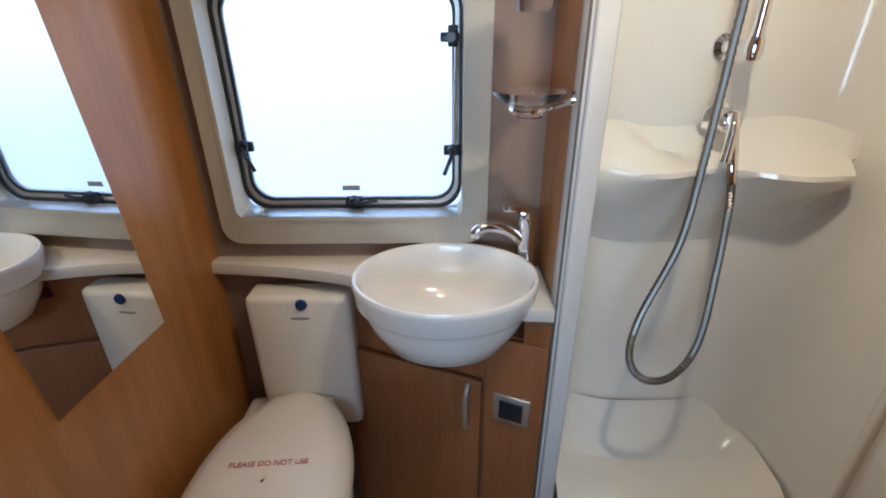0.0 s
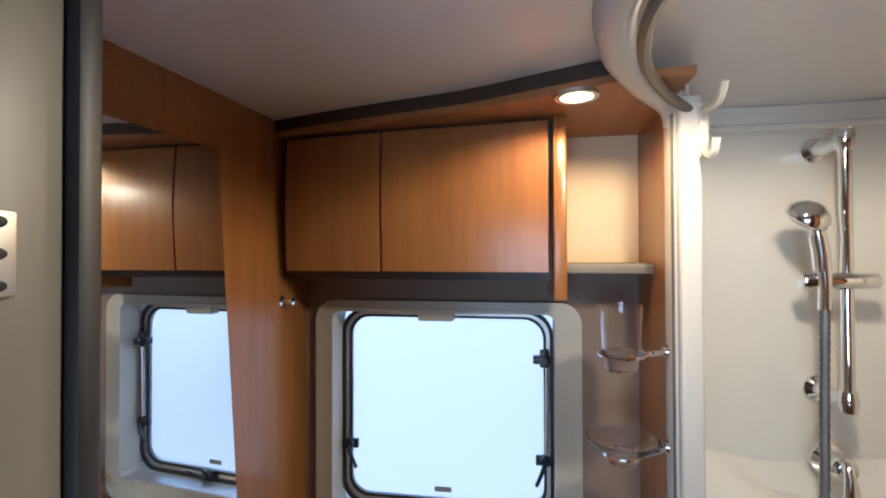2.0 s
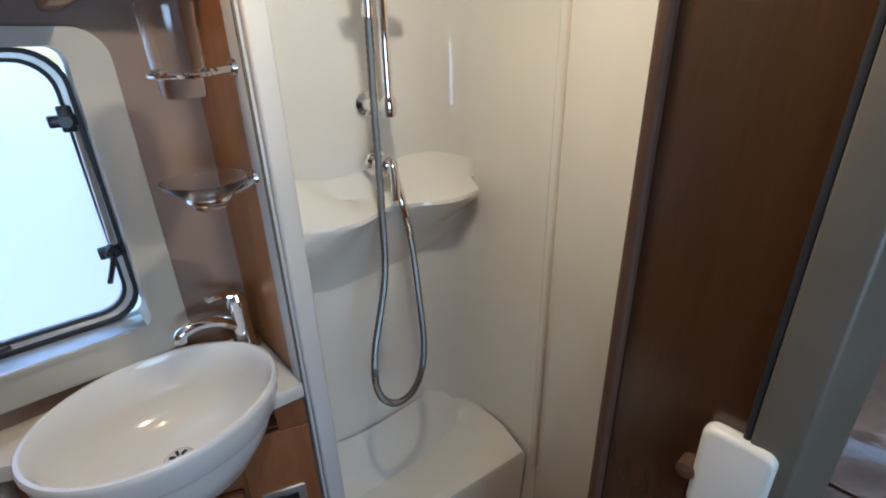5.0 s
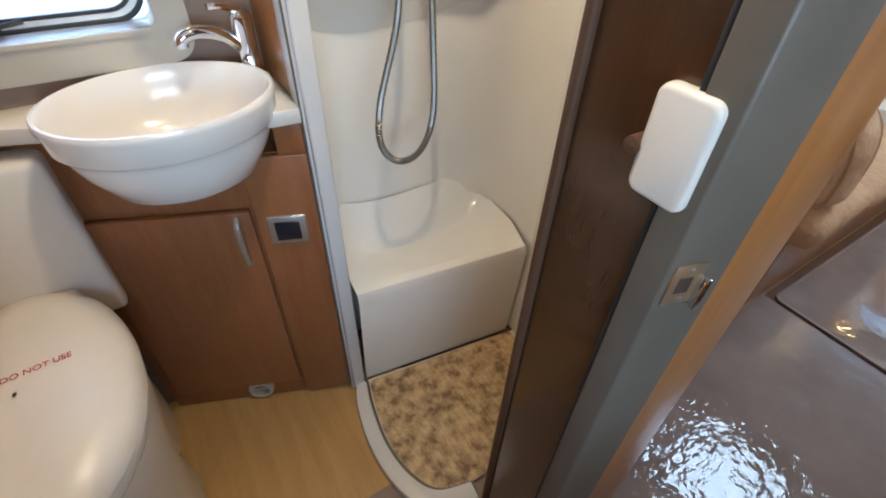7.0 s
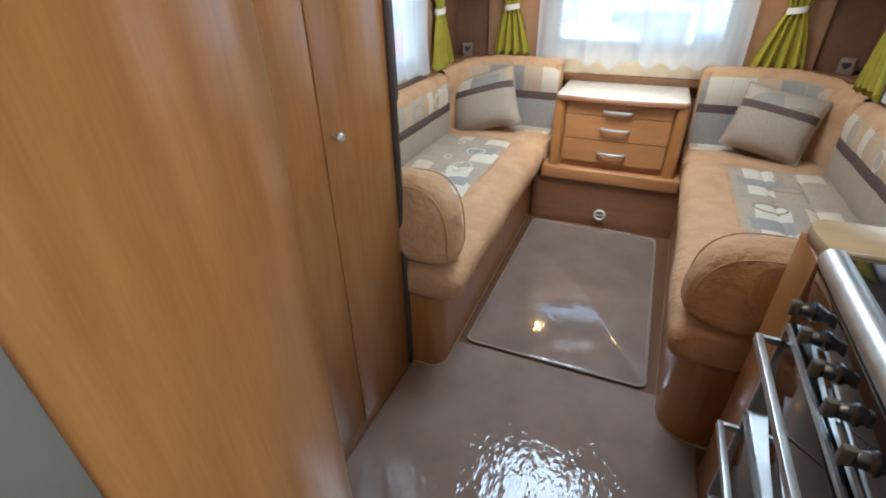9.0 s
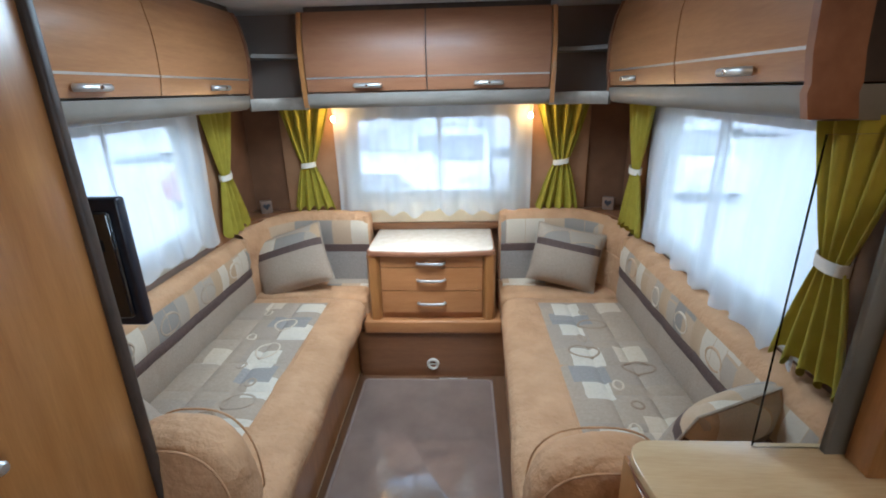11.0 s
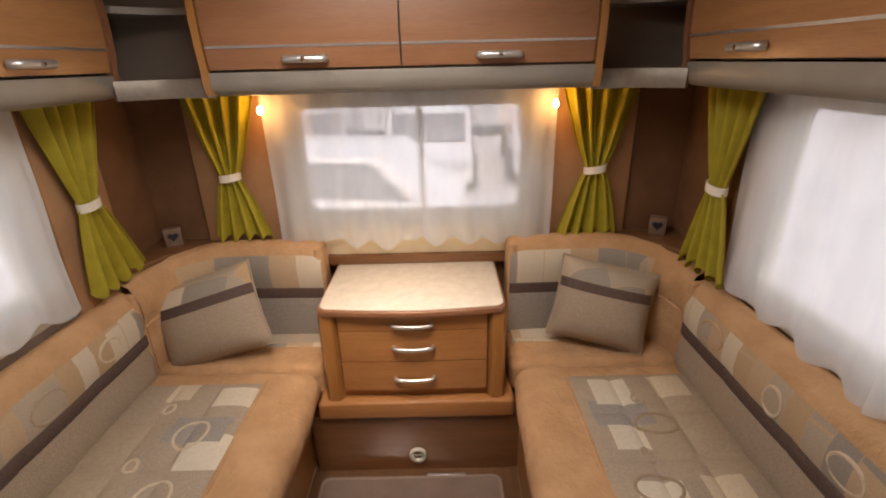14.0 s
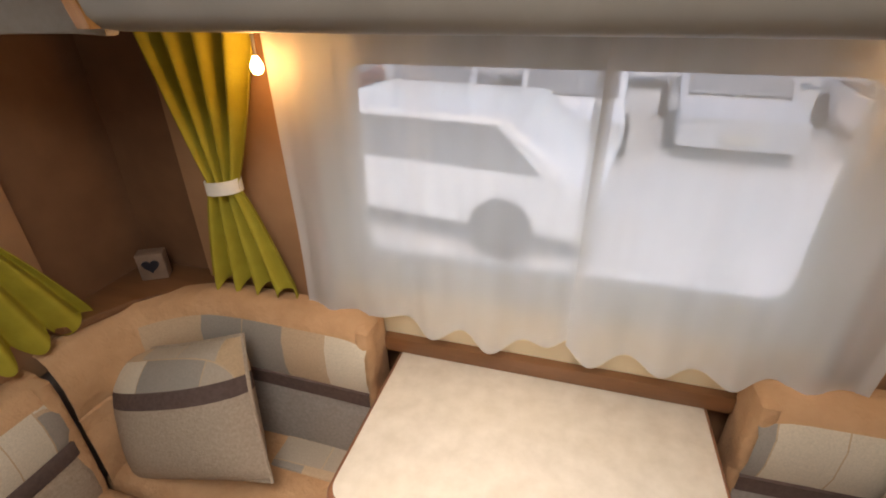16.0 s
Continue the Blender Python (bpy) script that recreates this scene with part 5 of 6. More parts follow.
# ---- windows, nets and curtains ----
def lounge_window(name, axis, at, a0, a1, z0, z1, label):
    t = thing(name, {"x": (at, (a0 + a1) / 2, z0), "y": ((a0 + a1) / 2, at, z0)}[axis], label, "window", kind="structure")
    s = 1 if at > 0 else -1
    lo, hi = sorted((at, at + s * 0.05))
    part("window_frame", ring_plate(rounded(a0, a1, z0, z1, 0.03), rounded(a0 + 0.03, a1 - 0.03, z0 + 0.03, z1 - 0.03, 0.04), lo, hi, axis), PALE, t, "pale plastic frame")
    p = part("pane", prism(rounded(a0 + 0.02, a1 - 0.02, z0 + 0.02, z1 - 0.02, 0.04), at + s * 0.03, at + s * 0.034, axis=axis), GLASS, t)
    p.visible_shadow = False


lounge_window("window_2", "y", YF, -0.48, 0.48, 0.985, 1.475, "wide front caravan window in a pale frame")
lounge_window("window_3", "x", XW, 2.52, 3.58, 0.90, 1.50, "wide side caravan window in a pale frame")
lounge_window("window_4", "x", -XW, 2.40, 3.50, 0.95, 1.50, "wide side caravan window in a pale frame")


single("trim_window_front", ring_plate(rounded(-0.57, 0.57, 0.93, 1.53, 0.03), rounded(-0.475, 0.475, 0.99, 1.47, 0.03), YF - 0.012, YF + 0.0, "y"), PALE, "pale board round the front window", "trim", "structure")
single("trim_window_east", ring_plate(rounded(2.44, 3.66, 0.85, 1.53, 0.03), rounded(2.525, 3.575, 0.905, 1.495, 0.03), XW - 0.012, XW, "x"), PALE, "pale board round the side window", "trim", "structure")
single("trim_window_west", ring_plate(rounded(2.30, 3.56, 0.87, 1.53, 0.03), rounded(2.405, 3.495, 0.955, 1.495, 0.03), -XW, -XW + 0.012, "x"), PALE, "pale board round the side window", "trim", "structure")


def net_curtain(name, axis, at, a0, a1, z0, z1, seed, label, nfold=9):
    t = thing(name, {"x": (at, (a0 + a1) / 2, z1), "y": ((a0 + a1) / 2, at, z1)}[axis], label, "net curtain", "net curtains")
    s = 1 if at > 0 else -1

    def fn(u, v):
        a = a0 + (a1 - a0) * u
        dep = 0.012 * math.sin(u * nfold * 2 * math.pi + seed + 0.8 * math.sin(v * 2.2)) * (0.3 + 0.7 * v) + 0.01 * noise.noise(Vector((u * 5, v * 2, seed)))
        hem = 0.05 * v * noise.noise(Vector((u * 5 + seed, 0.3, seed))) + 0.010 * v * math.sin(u * nfold * 2 * math.pi + seed)
        z = z1 + (z0 - z1) * v + hem
        q = at - s * 0.025 + dep
        return (a, q, z) if axis == "y" else (q, a, z)
    part("sheet", surface(fn, 90, 16), NET, t)

    def hem(u, v):
        p = Vector(fn(u, 0.965 + 0.04 * v))
        return tuple(p + (Vector((0, -0.002, 0)) if axis == "y" else Vector((-s * 0.002, 0, 0))))
    part("hem", surface(hem, 90, 1), NET, t)

    # turned-in side edges
    for e0, e1 in ((0.0, 0.035), (0.965, 1.0)):
        def edge(u, v):
            p = Vector(fn(e0 + (e1 - e0) * u, v))
            return tuple(p + (Vector((0, -0.003, 0)) if axis == "y" else Vector((-s * 0.003, 0, 0))))
        part("side_hem", surface(edge, 3, 16), NET, t)


net_curtain("net_curtain", "y", 4.065, -0.565, 0.045, 0.905, 1.515, 0.4, "sheer white net over the front window", 5)
net_curtain("net_curtain", "y", 4.060, 0.035, 0.565, 0.895, 1.515, 2.1, "sheer white net over the front window", 4)
net_curtain("net_curtain", "x", 1.10, 2.98, 3.66, 0.87, 1.515, 1.0, "sheer white net over the side window", 4)
net_curtain("net_curtain", "x", 1.095, 2.46, 3.03, 0.865, 1.515, 4.0, "sheer white net over the side window", 4)
net_curtain("net_curtain", "x", -1.095, 2.92, 3.535, 0.90, 1.515, 2.0, "sheer white net over the side window", 4)
net_curtain("net_curtain", "x", -1.095, 2.30, 2.95, 0.90, 1.515, 5.0, "sheer white net over the side window", 4)


def tied_curtain(where, along, label, top=0.30, bot=0.25, z_top=1.53, z_tie=1.195, z_bot=0.925, lean=0.0):
    """A gathered curtain held by a band: wide folds above, a waist and a flared skirt."""
    x, y = where
    t = thing("curtain", (x, y, z_bot), label, "curtain", "lime curtains")
    d = Vector(along).normalized()
    nrm = Vector((-d.y, d.x, 0))

    def width(z):
        if z > z_tie:
            f = (z - z_tie) / (z_top - z_tie)
            return 0.075 + (top - 0.075) * f ** 0.85
        f = (z_tie - z) / (z_tie - z_bot)
        return 0.075 + (bot - 0.075) * f ** 0.75

    def fn(u, v):
        z = z_top + (z_bot - z_top) * v
        w = width(z)
        a = (u - 0.5) * w
        f = abs(z - z_tie) / 0.3
        fold = math.sin(u * 4.5 * 2 * math.pi + 0.6 + 0.7 * math.sin(u * 5)) * (0.010 + 0.012 * min(1, f)) + 0.012 * (1 - (2 * u - 1) ** 2)
        cx = lean * max(0, (z_tie - z)) + lean * 0.3 * max(0, z - z_tie)
        zz = z + (0.02 * math.sin(u * 4.5 * 2 * math.pi + 2) if v > 0.97 else 0)
        p = Vector((x, y, zz)) + d * (a + cx) + nrm * fold
        return tuple(p)
    part("cloth", surface(fn, 84, 30, thick=0.002), LIME, t)

    def band(u, v):
        a = 2 * math.pi * u
        p = Vector((x, y, z_tie - 0.016 + 0.03 * v + 0.006 * math.cos(a))) + d * 0.045 * math.cos(a) + nrm * (0.006 + 0.03 * math.sin(a))
        return tuple(p)
    part("tie_band", surface(band, 24, 2, True, thick=0.003), TIE, t, "cream tie-back band")


tied_curtain((-0.735, 4.045), (1, 0, 0), "lime green tied curtain beside the front window", lean=0.06)
tied_curtain((0.735, 4.045), (1, 0, 0), "lime green tied curtain beside the front window", lean=-0.05)
tied_curtain((-1.055, 3.70), (0, 1, 0), "lime green tied curtain beside the side window", lean=0.16, z_bot=0.90, bot=0.30)
tied_curtain((1.045, 3.715), (0, 1, 0), "lime green tied curtain beside the side window", lean=0.0, z_bot=0.89, bot=0.28)
tied_curtain((1.05, 2.40), (0, 1, 0), "lime green tied curtain beside the side window", lean=0.0, z_bot=0.90)

for s in (-1, 1):
    a, c = sorted((s * 0.535, s * 0.90))
    single("trim_front_panel", box((a, YF - 0.03, 0.83), (c, YF, 1.53), 0.01), TANPANEL, "tan padded wall panel behind the curtain", "trim", "structure")
    a, c = sorted((s * XW, s * (XW - 0.025)))
    single("trim_side_panel", box((a, 3.585, 0.80), (c, 3.86, 1.53), 0.01), TANPANEL, "tan padded wall panel behind the curtain", "trim", "structure")
    # corner ledge
    pts = [(s * XW, 3.80), (s * 1.06, 3.82), (s * 1.0, 3.95), (s * 0.90, 4.03), (s * 0.80, 4.06), (s * 0.80, YF), (s * XW, YF)]
    single("trim_corner_ledge", prism(pts, 0.885, 0.905, 0.004), KICK, "brown corner ledge behind the seat", "trim", "structure")
    h = thing("heart_holder", (s * 1.03, 4.06, 0.905), "small wooden block with a heart-shaped opening on the corner ledge", "ornament", "heart ornaments")
    q = Matrix.Translation((s * 1.03, 4.06, 0.955)) @ Matrix.Rotation(radians(-s * 30), 4, "Z")
    part("block", turned(q, box((-0.033, -0.02, -0.05), (0.033, 0.02, 0.026), 0.004)), HEART_WOOD, h)
    hp = []
    for k in range(24):
        a = 2 * math.pi * k / 24
        hp.append((0.0013 * 16 * math.sin(a) ** 3, -0.010 + 0.0013 * (13 * math.cos(a) - 5 * math.cos(2 * a) - 2 * math.cos(3 * a) - math.cos(4 * a)) + 0.003))
    part("heart", turned(q, prism(hp, -0.0225, -0.018, axis="y")), BLACK, h, "dark heart-shaped opening")

for x in (-0.548, 0.546):
    l = thing("festoon_bulb", (x, 3.99, 1.455), "small round bulb glowing warm under the front locker", "lamp", "festoon bulbs")
    part("bulb", revolve([(0.0, -0.0125), (0.007, -0.010), (0.011, -0.003), (0.0105, 0.005), (0.007, 0.012), (0.005, 0.018), (0.0, 0.019)], (x, 3.99, 1.452), 18), BULB, l)
    part("cord", tube([(x, 3.99, 1.47), (x, 3.992, 1.52)], 0.003, 2, 6), BRASS, l)


single("trim_corner_panel", box((-XW, 3.505, 0.86), (-XW + 0.004, YF, 1.53)), WALLBROWN, "brown wallcovering in the front corner", "trim", "structure", smooth=False)


# ---- overhead lockers ----
def locker_handle(parent, p, d, n):
    """A curved pull: a silver bow with a button, at p, running along d, facing n."""
    p, d, n = Vector(p), Vector(d), Vector(n)
    h = part("handle", tube([p - d * 0.062, p - d * 0.052 + n * 0.016, p + n * 0.022, p + d * 0.052 + n * 0.016, p + d * 0.062], 0.011, 18, 10), SILVER, parent, "silver bow handle")
    b = revolve([(0.0, 0.004), (0.006, 0.003), (0.007, 0.0)], (0, 0, 0), 12)
    part("button", turned(Matrix.Translation(p + n * 0.033) @ n.to_track_quat("Z", "Y").to_matrix().to_4x4(), b), CHROME, h)


def locker(name, label, origin, d, n, length, splits, handles, ends):
    """An overhead locker: origin at its lower front edge, running along d, facing n; doors curve back to the ceiling."""
    o, d, n = Vector(origin), Vector(d), Vector(n)
    t = thing(name, tuple(o + d * length / 2), label, "overhead locker", "overhead lockers")
    # front doors take the darkened copy, side doors the plain wood
    horizontal = DARKENED_LOCKER_WOOD if abs(d.x) > 0.5 else CHERRY_Y
    prof = [(-0.004, 0.0), (0.006, 0.06), (0.010, 0.14), (0.006, 0.22), (-0.010, 0.30), (-0.035, 0.365)]

    def at(a, out, z):
        return o + d * a + n * out + Vector((0, 0, z))

    def sheet(a0, a1, z0, z1, lift, thick):
        def fn(u, v):
            z = z0 + (z1 - z0) * v
            k = max(0, min(4, int(z / 0.3651 * 5)))
            (x0, h0), (x1, h1) = prof[k], prof[k + 1]
            f = (z - h0) / (h1 - h0)
            return tuple(at(a0 + (a1 - a0) * u, x0 + (x1 - x0) * f + lift, z))
        return surface(fn, 2, 10, thick=thick)
    b = bmesh.new()
    back = [at(0.008, -0.02, 0.0), at(0.008, -0.02, 0.30), at(0.008, -0.05, 0.395), at(0.008, -0.24, 0.395), at(0.008, -0.24, 0.0)]
    va = [b.verts.new(p) for p in back]
    vb = [b.verts.new(p + d * (length - 0.016)) for p in back]
    b.faces.new(va)
    b.faces.new(vb[::-1])
    for i in range(5):
        b.faces.new((va[i], vb[i], vb[(i + 1) % 5], va[(i + 1) % 5]))
    bmesh.ops.recalc_face_normals(b, faces=b.faces)
    part("body", b, DARK_EDGE, t)
    for (a0, a1), ha in zip(splits, handles):
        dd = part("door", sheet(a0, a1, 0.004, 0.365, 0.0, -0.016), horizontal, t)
        part("inlay", sheet(a0 + 0.002, a1 - 0.002, 0.064, 0.071, 0.0012, -0.003), SILVER, dd, "thin silver inlay")
        if ha is not None:
            locker_handle(dd, at(ha, 0.006, 0.030), d, n)
    # pelmet under the doors
    pm = [(0.0, -0.004), (0.003, -0.03), (-0.004, -0.055), (-0.02, -0.07), (-0.05, -0.075), (-0.24, -0.075), (-0.24, -0.004)]
    b = bmesh.new()
    va = [b.verts.new(at(0.0, x, z)) for x, z in pm]
    vb = [b.verts.new(at(length, x, z)) for x, z in pm]
    b.faces.new(va)
    b.faces.new(vb[::-1])
    for i in range(len(pm)):
        b.faces.new((va[i], vb[i], vb[(i + 1) % len(pm)], va[(i + 1) % len(pm)]))
    bmesh.ops.recalc_face_normals(b, faces=b.faces)
    part("pelmet", b, PELMET, t, "warm grey rounded pelmet")
    for a in ends:
        curve = [at(a, x + 0.008, z) for x, z in [(-0.012, -0.07)] + [(0.0, -0.02)] + prof]
        cheek = bmesh.new()
        f0 = [cheek.verts.new(p) for p in curve]
        w = d * (0.022 if a <= 0.01 else -0.022)
        f1 = [cheek.verts.new(p - w) for p in curve]
        g0 = [cheek.verts.new(p - n * 0.10) for p in curve]
        g1 = [cheek.verts.new(p - n * 0.10 - w) for p in curve]
        for i in range(len(curve) - 1):
            for q0, q1 in ((f0, f1), (g1, g0), (g0, f0), (f1, g1)):
                cheek.faces.new((q0[i], q1[i], q1[i + 1], q0[i + 1]))
        for i in (0, -1):
            cheek.faces.new((f0[i], f1[i], g1[i], g0[i]))
        bmesh.ops.recalc_face_normals(cheek, faces=cheek.faces)
        part("cheek", cheek, CHERRY_Z if abs(d.x) > 0.5 else EDGE, t, "rounded wooden end cheek")
    return t


locker("overhead_locker", "honey wood overhead locker with two doors over the front window", (-0.592, 3.735, 1.595), (1, 0, 0), (0, -1, 0), 1.19,
       [(0.004, 0.592), (0.598, 1.186)], [0.305, 0.895], (0.0, 1.19))
locker("overhead_locker", "honey wood overhead locker with two doors over the side window", (-0.875, 3.715, 1.595), (0, -1, 0), (1, 0, 0), 1.52,
       [(0.004, 0.697), (0.703, 1.516)], [0.30, 1.03], (0.0,))
locker("overhead_locker", "honey wood overhead locker with two doors over the side window", (0.875, 2.37, 1.595), (0, 1, 0), (-1, 0, 0), 1.35,
       [(0.004, 0.625), (0.633, 1.346)], [0.25, 1.05], (1.35, 0.0))

for s in (-1, 1):
    t = thing("corner_shelf", (s * 0.8, 3.9, 1.52), "open dark corner shelf with a silver rail between lockers", "shelf", "corner shelves")
    P = [(s * 0.615, 3.80), (s * 0.72, 3.83), (s * 0.80, 3.80), (s * 0.862, 3.735), (s * XW, 3.72), (s * XW, YF), (s * 0.60, YF)]
    part("valance", prism([(s * 0.60, 3.765), (s * 0.70, 3.80), (s * 0.79, 3.775), (s * 0.87, 3.70), (s * 0.885, 3.715), (s * 0.80, 3.795), (s * 0.70, 3.82), (s * 0.60, 3.785)], 1.515, 1.575, 0.004), VALANCE, t, "curved brushed metal valance")
    part("bottom", prism(P, 1.53, 1.545), PELMET, t)
    part("shelf", prism([(x, y + 0.03) if y < 3.9 else (x, y) for x, y in P], 1.765, 1.785), PELMET, t, "grey shelf with a pale edge")
    part("back", box((min(s * 0.62, s * 1.12), 3.985, 1.545), (max(s * 0.62, s * 1.12), 4.0, ZC)), TAUPE, t, "dark back board")


# ---- kitchen ----
def cooker():
    t = thing("cooker", (0.8, 1.70, 0.0), "black and steel caravan cooker with gas hob, grill and oven", "cooker")
    y0, y1 = 1.36, 1.975
    part("body", box((0.53, y0, 0.02), (XW, y1, 0.885)), BLACK, t)
    part("hob", box((0.545, y0, 0.885), (1.10, y1, 0.912), 0.004), GLOSSBLACK, t, "glossy black hob plate")
    part("front_rail", tube([(0.528, y0, 0.895), (0.528, y1, 0.895)], 0.026, 2, 16), SILVER, t, "rounded brushed steel front rail")
    part("control_panel", turned(Matrix.Identity(4), box((0.508, y0, 0.745), (0.53, y1, 0.872), 0.004)), GLOSSBLACK, t, "black control panel")
    for k in range(6):
        y = 1.90 - k * 0.088
        n = part("knob", revolve([(0.020, 0.0), (0.020, -0.004), (0.015, -0.008), (0.013, -0.024), (0.0, -0.025)], (0.508, y, 0.815), 18, "x"), STEEL, t, "dark steel control knob")
        part("pointer", box((0.468, y - 0.007, 0.799), (0.486, y + 0.007, 0.831), 0.003), GREYJAMB, n, "grey grip bar")
    for z0, z1, nm in ((0.45, 0.735, "grill_door"), (0.10, 0.44, "oven_door")):
        d = part(nm, box((0.505, y0 + 0.005, z0), (0.53, y1 - 0.005, z1), 0.005), GLOSSBLACK, t, "black glass door")
        zb = z1 - 0.055
        b = box((0.452, y0 + 0.008, zb - 0.011), (0.468, y1 - 0.008, zb + 0.011), 0.003)
        for yb in (y0 + 0.008, y1 - 0.020):
            b = box((0.466, yb, zb - 0.009), (0.506, yb + 0.012, zb + 0.009), 0.002, bm=b)
        part("handle", b, SILVER, d, "flat silver bar handle")
        part("frame", ring_plate(rounded(y0 + 0.006, y1 - 0.006, z0 + 0.002, z1 - 0.002, 0.006, 2), rounded(y0 + 0.018, y1 - 0.018, z0 + 0.014, z1 - 0.014, 0.006, 2), 0.500, 0.506, "x"), SILVER, d, "thin silver door frame")
    for bx, by, r in ((0.72, 1.83, 0.04), (0.97, 1.83, 0.03), (0.72, 1.53, 0.03), (0.97, 1.53, 0.04)):
        part("burner", revolve([(r + 0.012, 0.0), (r + 0.012, 0.008), (r, 0.012), (r, 0.02), (r * 0.7, 0.024), (0.0, 0.024)], (bx, by, 0.912), 20), STEEL, t, "dark steel gas burner")
    for by in (1.83, 1.53):
        g = bmesh.new()
        for off in (-0.10, 0.0, 0.10):
            g = tube([(0.60, by + off, 0.913), (0.61, by + off, 0.935), (1.07, by + off, 0.935), (1.08, by + off, 0.913)], 0.003, 0, 6, bm=g)
        g = tube([(0.61, by - 0.11, 0.933), (0.61, by + 0.11, 0.933)], 0.003, 0, 6, bm=g)
        g = tube([(1.07, by - 0.11, 0.933), (1.07, by + 0.11, 0.933)], 0.003, 0, 6, bm=g)
        part("pan_support", g, STEEL, t, "dark steel pan support")
    w = thing("kitchen_worktop", (0.8, 2.05, 0.89), "pale wood kitchen worktop end with a rounded corner", "worktop")
    pts = [(XW, 1.976), (0.515, 1.976), (0.505, 2.05)] + [(0.505 + 0.05 - 0.05 * math.cos(a), 2.075 + 0.05 * math.sin(a)) for a in np.linspace(0, math.pi / 2, 6)] + [(XW, 2.125)]
    part("top", prism(pts, 0.894, 0.918, 0.005), WOODTOP, w)
    part("edge_band", prism(pts, 0.885, 0.894), EDGE, w, "red-brown lower edge band")
    e = thing("kitchen_unit", (0.8, 2.05, 0.0), "honey wood kitchen end panel beside the seat", "cabinet")
    part("side_panel", box((0.515, 1.976, 0.0), (XW, 2.118, 0.885), 0.004), CHERRY_Z, e)
    part("edge", box((0.505, 1.977, 0.0), (0.516, 2.118, 0.885), 0.004), CHERRY_Z, e)
    u = thing("kitchen_cabinet", (0.8, 0.5, 0.0), "honey wood kitchen cabinet with a pale worktop", "cabinet")
    part("body", box((0.53, YR, 0.0), (XW, 1.355, 0.885)), CHERRY_Z, u)
    part("top", box((0.515, YR, 0.885), (XW, 1.355, 0.918), 0.004), WOODTOP, u)
    g = thing("glass_screen", (0.9, 2.12, 0.918), "clear glass splash screen beside the hob", "glass screen")
    part("pane", prism([(0.748, 0.918), (1.11, 0.918), (1.11, 1.52), (0.748, 1.52)], 2.105, 2.111, axis="y"), GLASS, g)
    part("post", box((0.905, 2.03, 0.918), (1.11, 2.085, 1.52), 0.004), CHERRY_Z, g, "bright honey wood upright")
    part("frame_strip", box((0.872, 2.088, 0.918), (0.925, 2.104, 1.52), 0.003), GREYJAMB, g, "grey metal frame strip")


cooker()


def television():
    t = thing("television", (-0.89, 2.49, 0.985), "small black flat television on a wall bracket", "television")
    part("casing", box((-1.075, 2.475, 0.985), (-0.715, 2.51, 1.352), 0.008, 3), BLACK, t)
    part("back_shell", box((-1.05, 2.455, 1.015), (-0.735, 2.478, 1.32), 0.01, 3), GLOSSBLACK, t, "glossy dark back shell")
    part("screen", box((-1.062, 2.5102, 1.0), (-0.727, 2.512, 1.335)), GLOSSBLACK, t, "dark glossy screen")
    part("bracket", box((-0.93, 2.19, 1.16), (-0.89, 2.46, 1.21), 0.004), BLACK, t)


television()

# ---- outside ----
GROUND = mottled("pale_grey_hardstanding", (0.46, 0.46, 0.45), (0.58, 0.58, 0.57), 1.5, 0.6)
VANWHITE = mottled("white_vehicle_paint", (0.70, 0.71, 0.72), (0.78, 0.79, 0.80), 2, 0.25)
VANGLASS = base("dark_vehicle_glass", 0.08, 0.0, (0.24, 0.25, 0.26), coat=1.0)[0]
single("ground", box((-150, -150, -0.75), (150, 150, -0.7)), GROUND, "grey gravelled hardstanding", "ground", "structure", smooth=False)


def parked_caravan(x, y, turn, label):
    t = thing("parked_caravan", (0, 0, 0), label, "caravan", "parked caravans")
    prof = [(-2.6, -0.35), (2.6, -0.35), (2.75, 0.3), (2.6, 1.5), (2.2, 1.9), (-2.3, 1.9), (-2.7, 1.3), (-2.75, 0.2)]
    part("body", prism(prof, -1.1, 1.1, 0.08, 3, axis="y"), VANWHITE, t)
    for sy in (-1.105, 1.1):
        for a0, a1 in ((-2.0, -0.9), (-0.4, 0.5), (1.1, 2.0)):
            part("window", prism(rounded(a0, a1, 0.65, 1.25, 0.08, 3), sy, sy + 0.006, axis="y"), VANGLASS, t)
    for sx in (-0.4, 0.35):
        part("wheel", revolve([(0.0, -1.06), (0.3, -1.06), (0.32, -1.0), (0.32, 1.0), (0.3, 1.06), (0.0, 1.06)], (sx, 0, -0.38), 20, "y"), RUBBER, t)
    t.matrix_basis = pose(x, y, 0, 0, 0, turn)


parked_caravan(-3.4, 18.0, 6, "white caravan parked in front with dark windows")
parked_caravan(3.6, 19.0, 12, "white caravan parked further off")
parked_caravan(12.0, 3.5, 80, "white caravan parked alongside")
parked_caravan(-12.2, 4.4, 98, "white caravan parked alongside")
parked_caravan(-10.5, 19.0, 20, "white caravan parked far off")
parked_caravan(12.0, 24.0, -12, "white caravan parked far off")
parked_caravan(14.5, -3.5, 100, "white caravan parked far off")
parked_caravan(1.5, 27.0, 2, "white caravan parked far off")


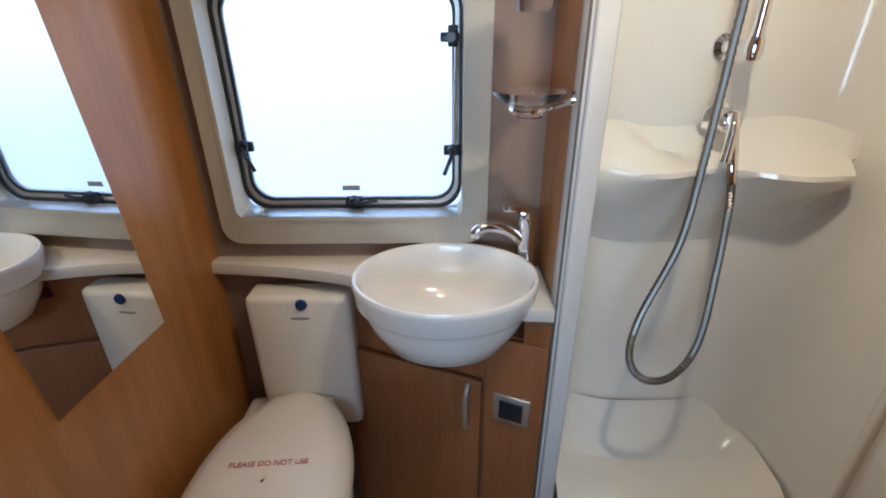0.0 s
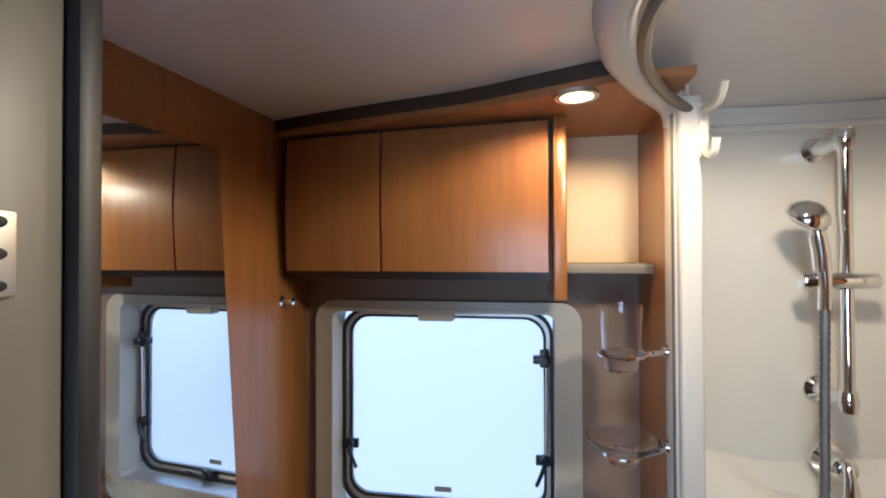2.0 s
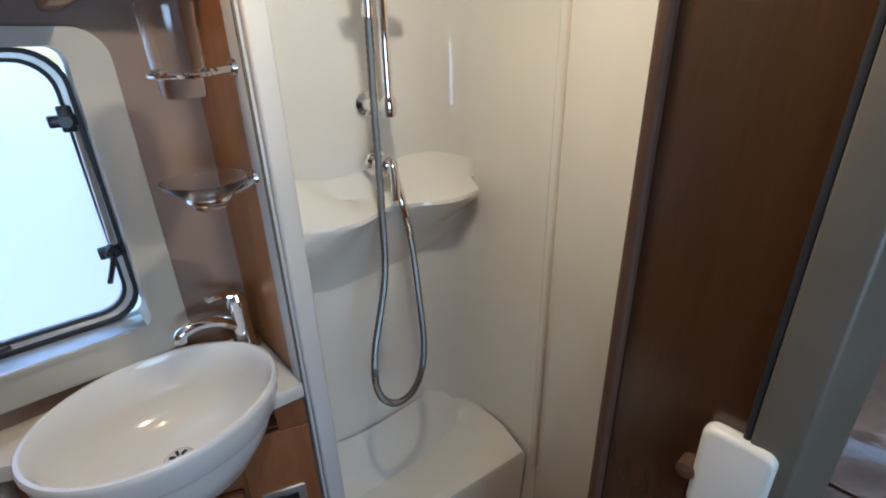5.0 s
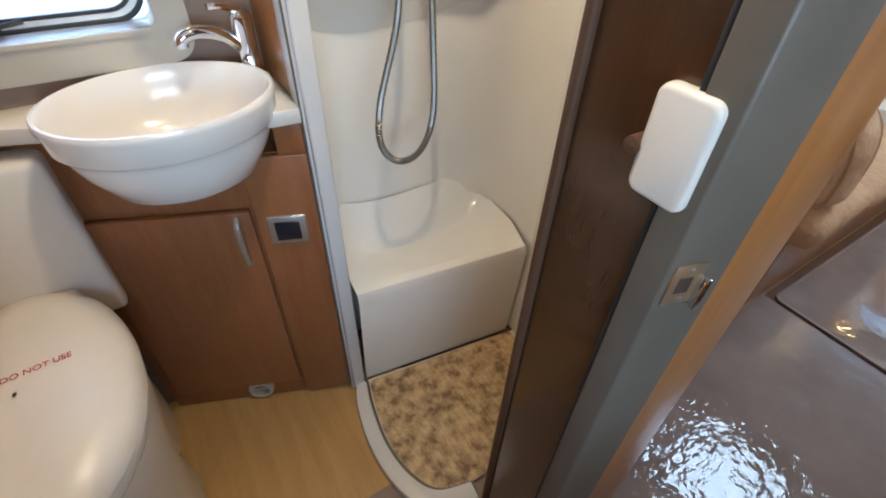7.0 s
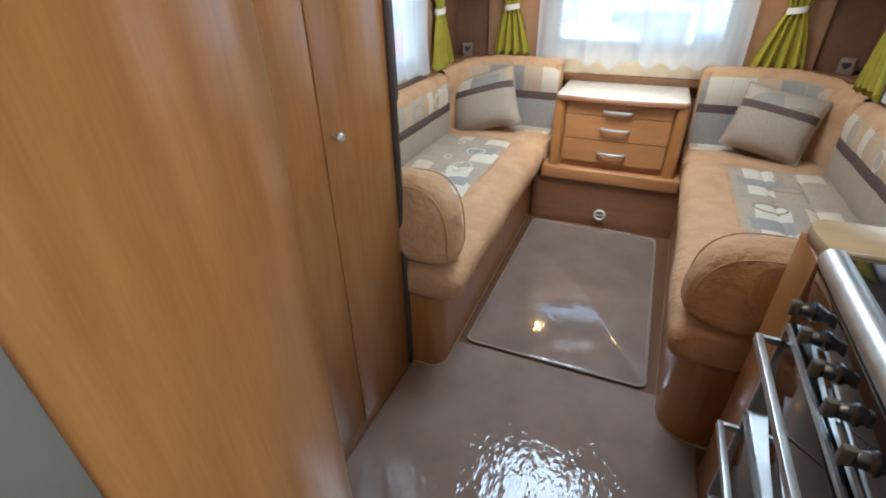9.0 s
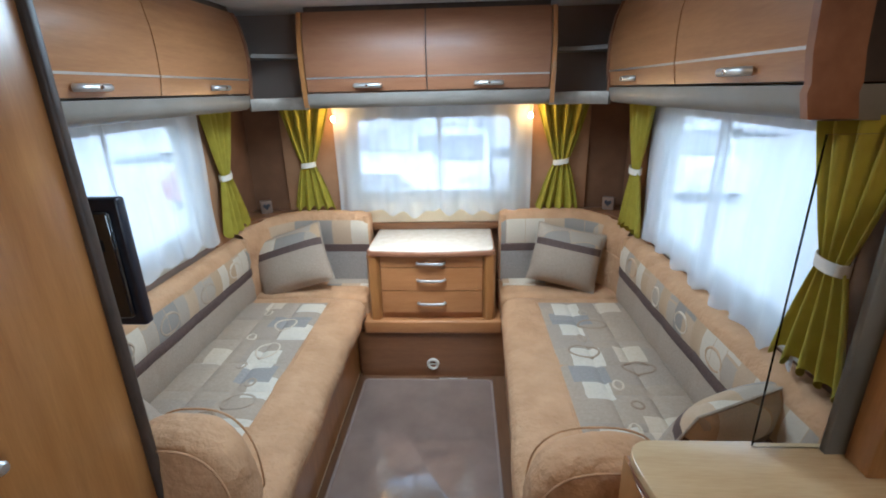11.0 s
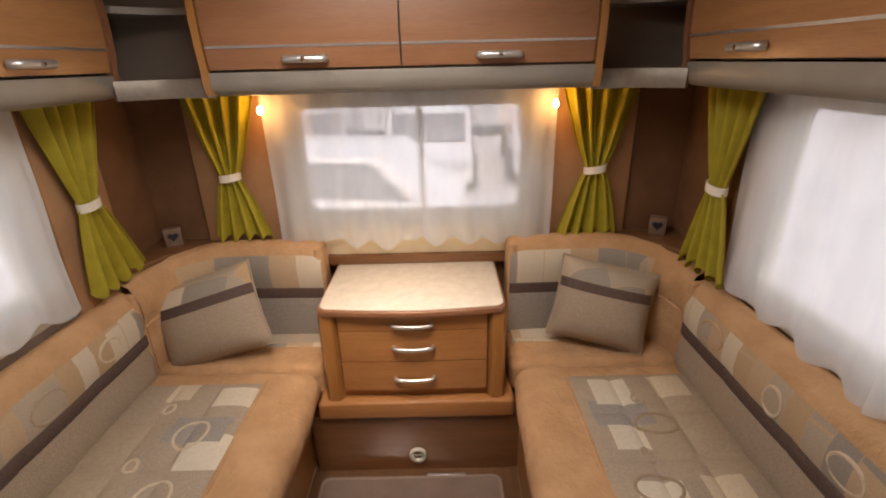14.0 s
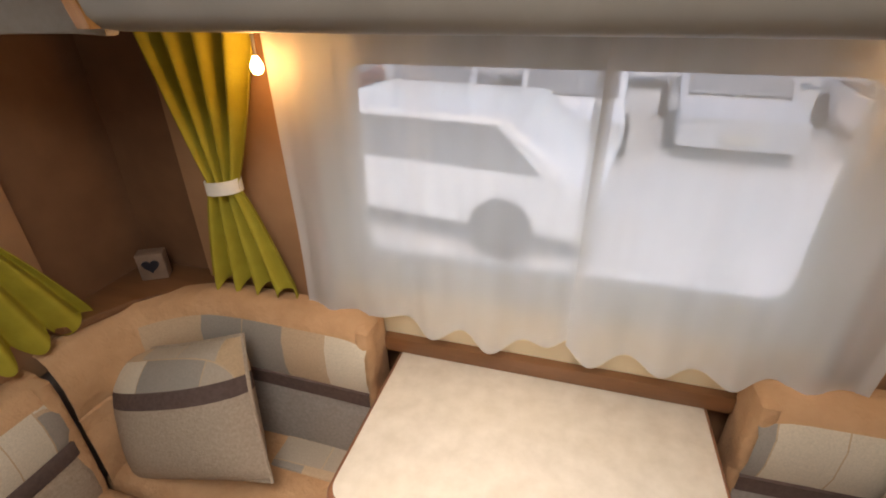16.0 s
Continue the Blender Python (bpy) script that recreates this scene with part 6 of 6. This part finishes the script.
def parked_car(x, y, turn, paint, label):
    t = thing("parked_car", (0, 0, 0), label, "car", "parked cars")
    body = [(-2.1, -0.45), (2.1, -0.45), (2.15, 0.0), (1.3, 0.15), (0.7, 0.65), (-1.3, 0.65), (-1.9, 0.15), (-2.15, 0.05)]
    part("body", prism(body, -0.85, 0.85, 0.1, 3, axis="y"), paint, t)
    glass = [(1.15, 0.17), (0.65, 0.58), (-1.2, 0.58), (-1.65, 0.17)]
    part("windscreen", prism([(1.27, 0.19), (0.75, 0.625), (0.77, 0.65), (1.30, 0.205)], -0.72, 0.72, axis="y"), VANGLASS, t)
    for sy in (-0.45, 0.45):
        part("headlight", box((2.05, sy - 0.16, -0.12), (2.14, sy + 0.16, 0.0), 0.02), PLASTIC, t)
    part("number_plate", box((2.10, -0.26, -0.36), (2.165, 0.26, -0.25), 0.01), PALE, t)
    for sy in (-0.856, 0.85):
        part("side_window", prism(glass, sy, sy + 0.006, axis="y"), VANGLASS, t)
        for sx in (-1.3, 1.3):
            part("wheel", revolve([(0.0, -0.1), (0.28, -0.1), (0.31, -0.05), (0.31, 0.05), (0.28, 0.1), (0.0, 0.1)], (sx, sy, -0.40), 18, "y"), RUBBER, t)
    t.matrix_basis = pose(x, y, 0, 0, 0, turn)


RED_PAINT = mottled("dull_red_paint", (0.35, 0.10, 0.09), (0.42, 0.13, 0.11), 2, 0.3)
SILVER_PAINT = mottled("silver_paint", (0.55, 0.56, 0.58), (0.62, 0.63, 0.65), 2, 0.25, 0.2)
for k, (x, y, turn) in enumerate(((-5.4, 12.6, -84), (-2.7, 12.9, -88), (-0.1, 12.5, -92), (2.5, 13.0, -95), (5.2, 12.7, -99))):
    if k == 0:
        parked_car(x, y, turn, RED_PAINT, "dull red car parked nose-on in front")
    else:
        parked_car(x, y, turn, SILVER_PAINT if k % 2 else VANWHITE, "silver car parked nose-on in front" if k % 2 else "white car parked nose-on in front")
parked_car(-1.75, 8.3, 172, VANWHITE, "white car parked side-on before the window")
parked_car(9.0, 5.8, 85, SILVER_PAINT, "silver car parked alongside")
parked_car(-7.5, 3.4, 95, SILVER_PAINT, "silver car parked alongside")
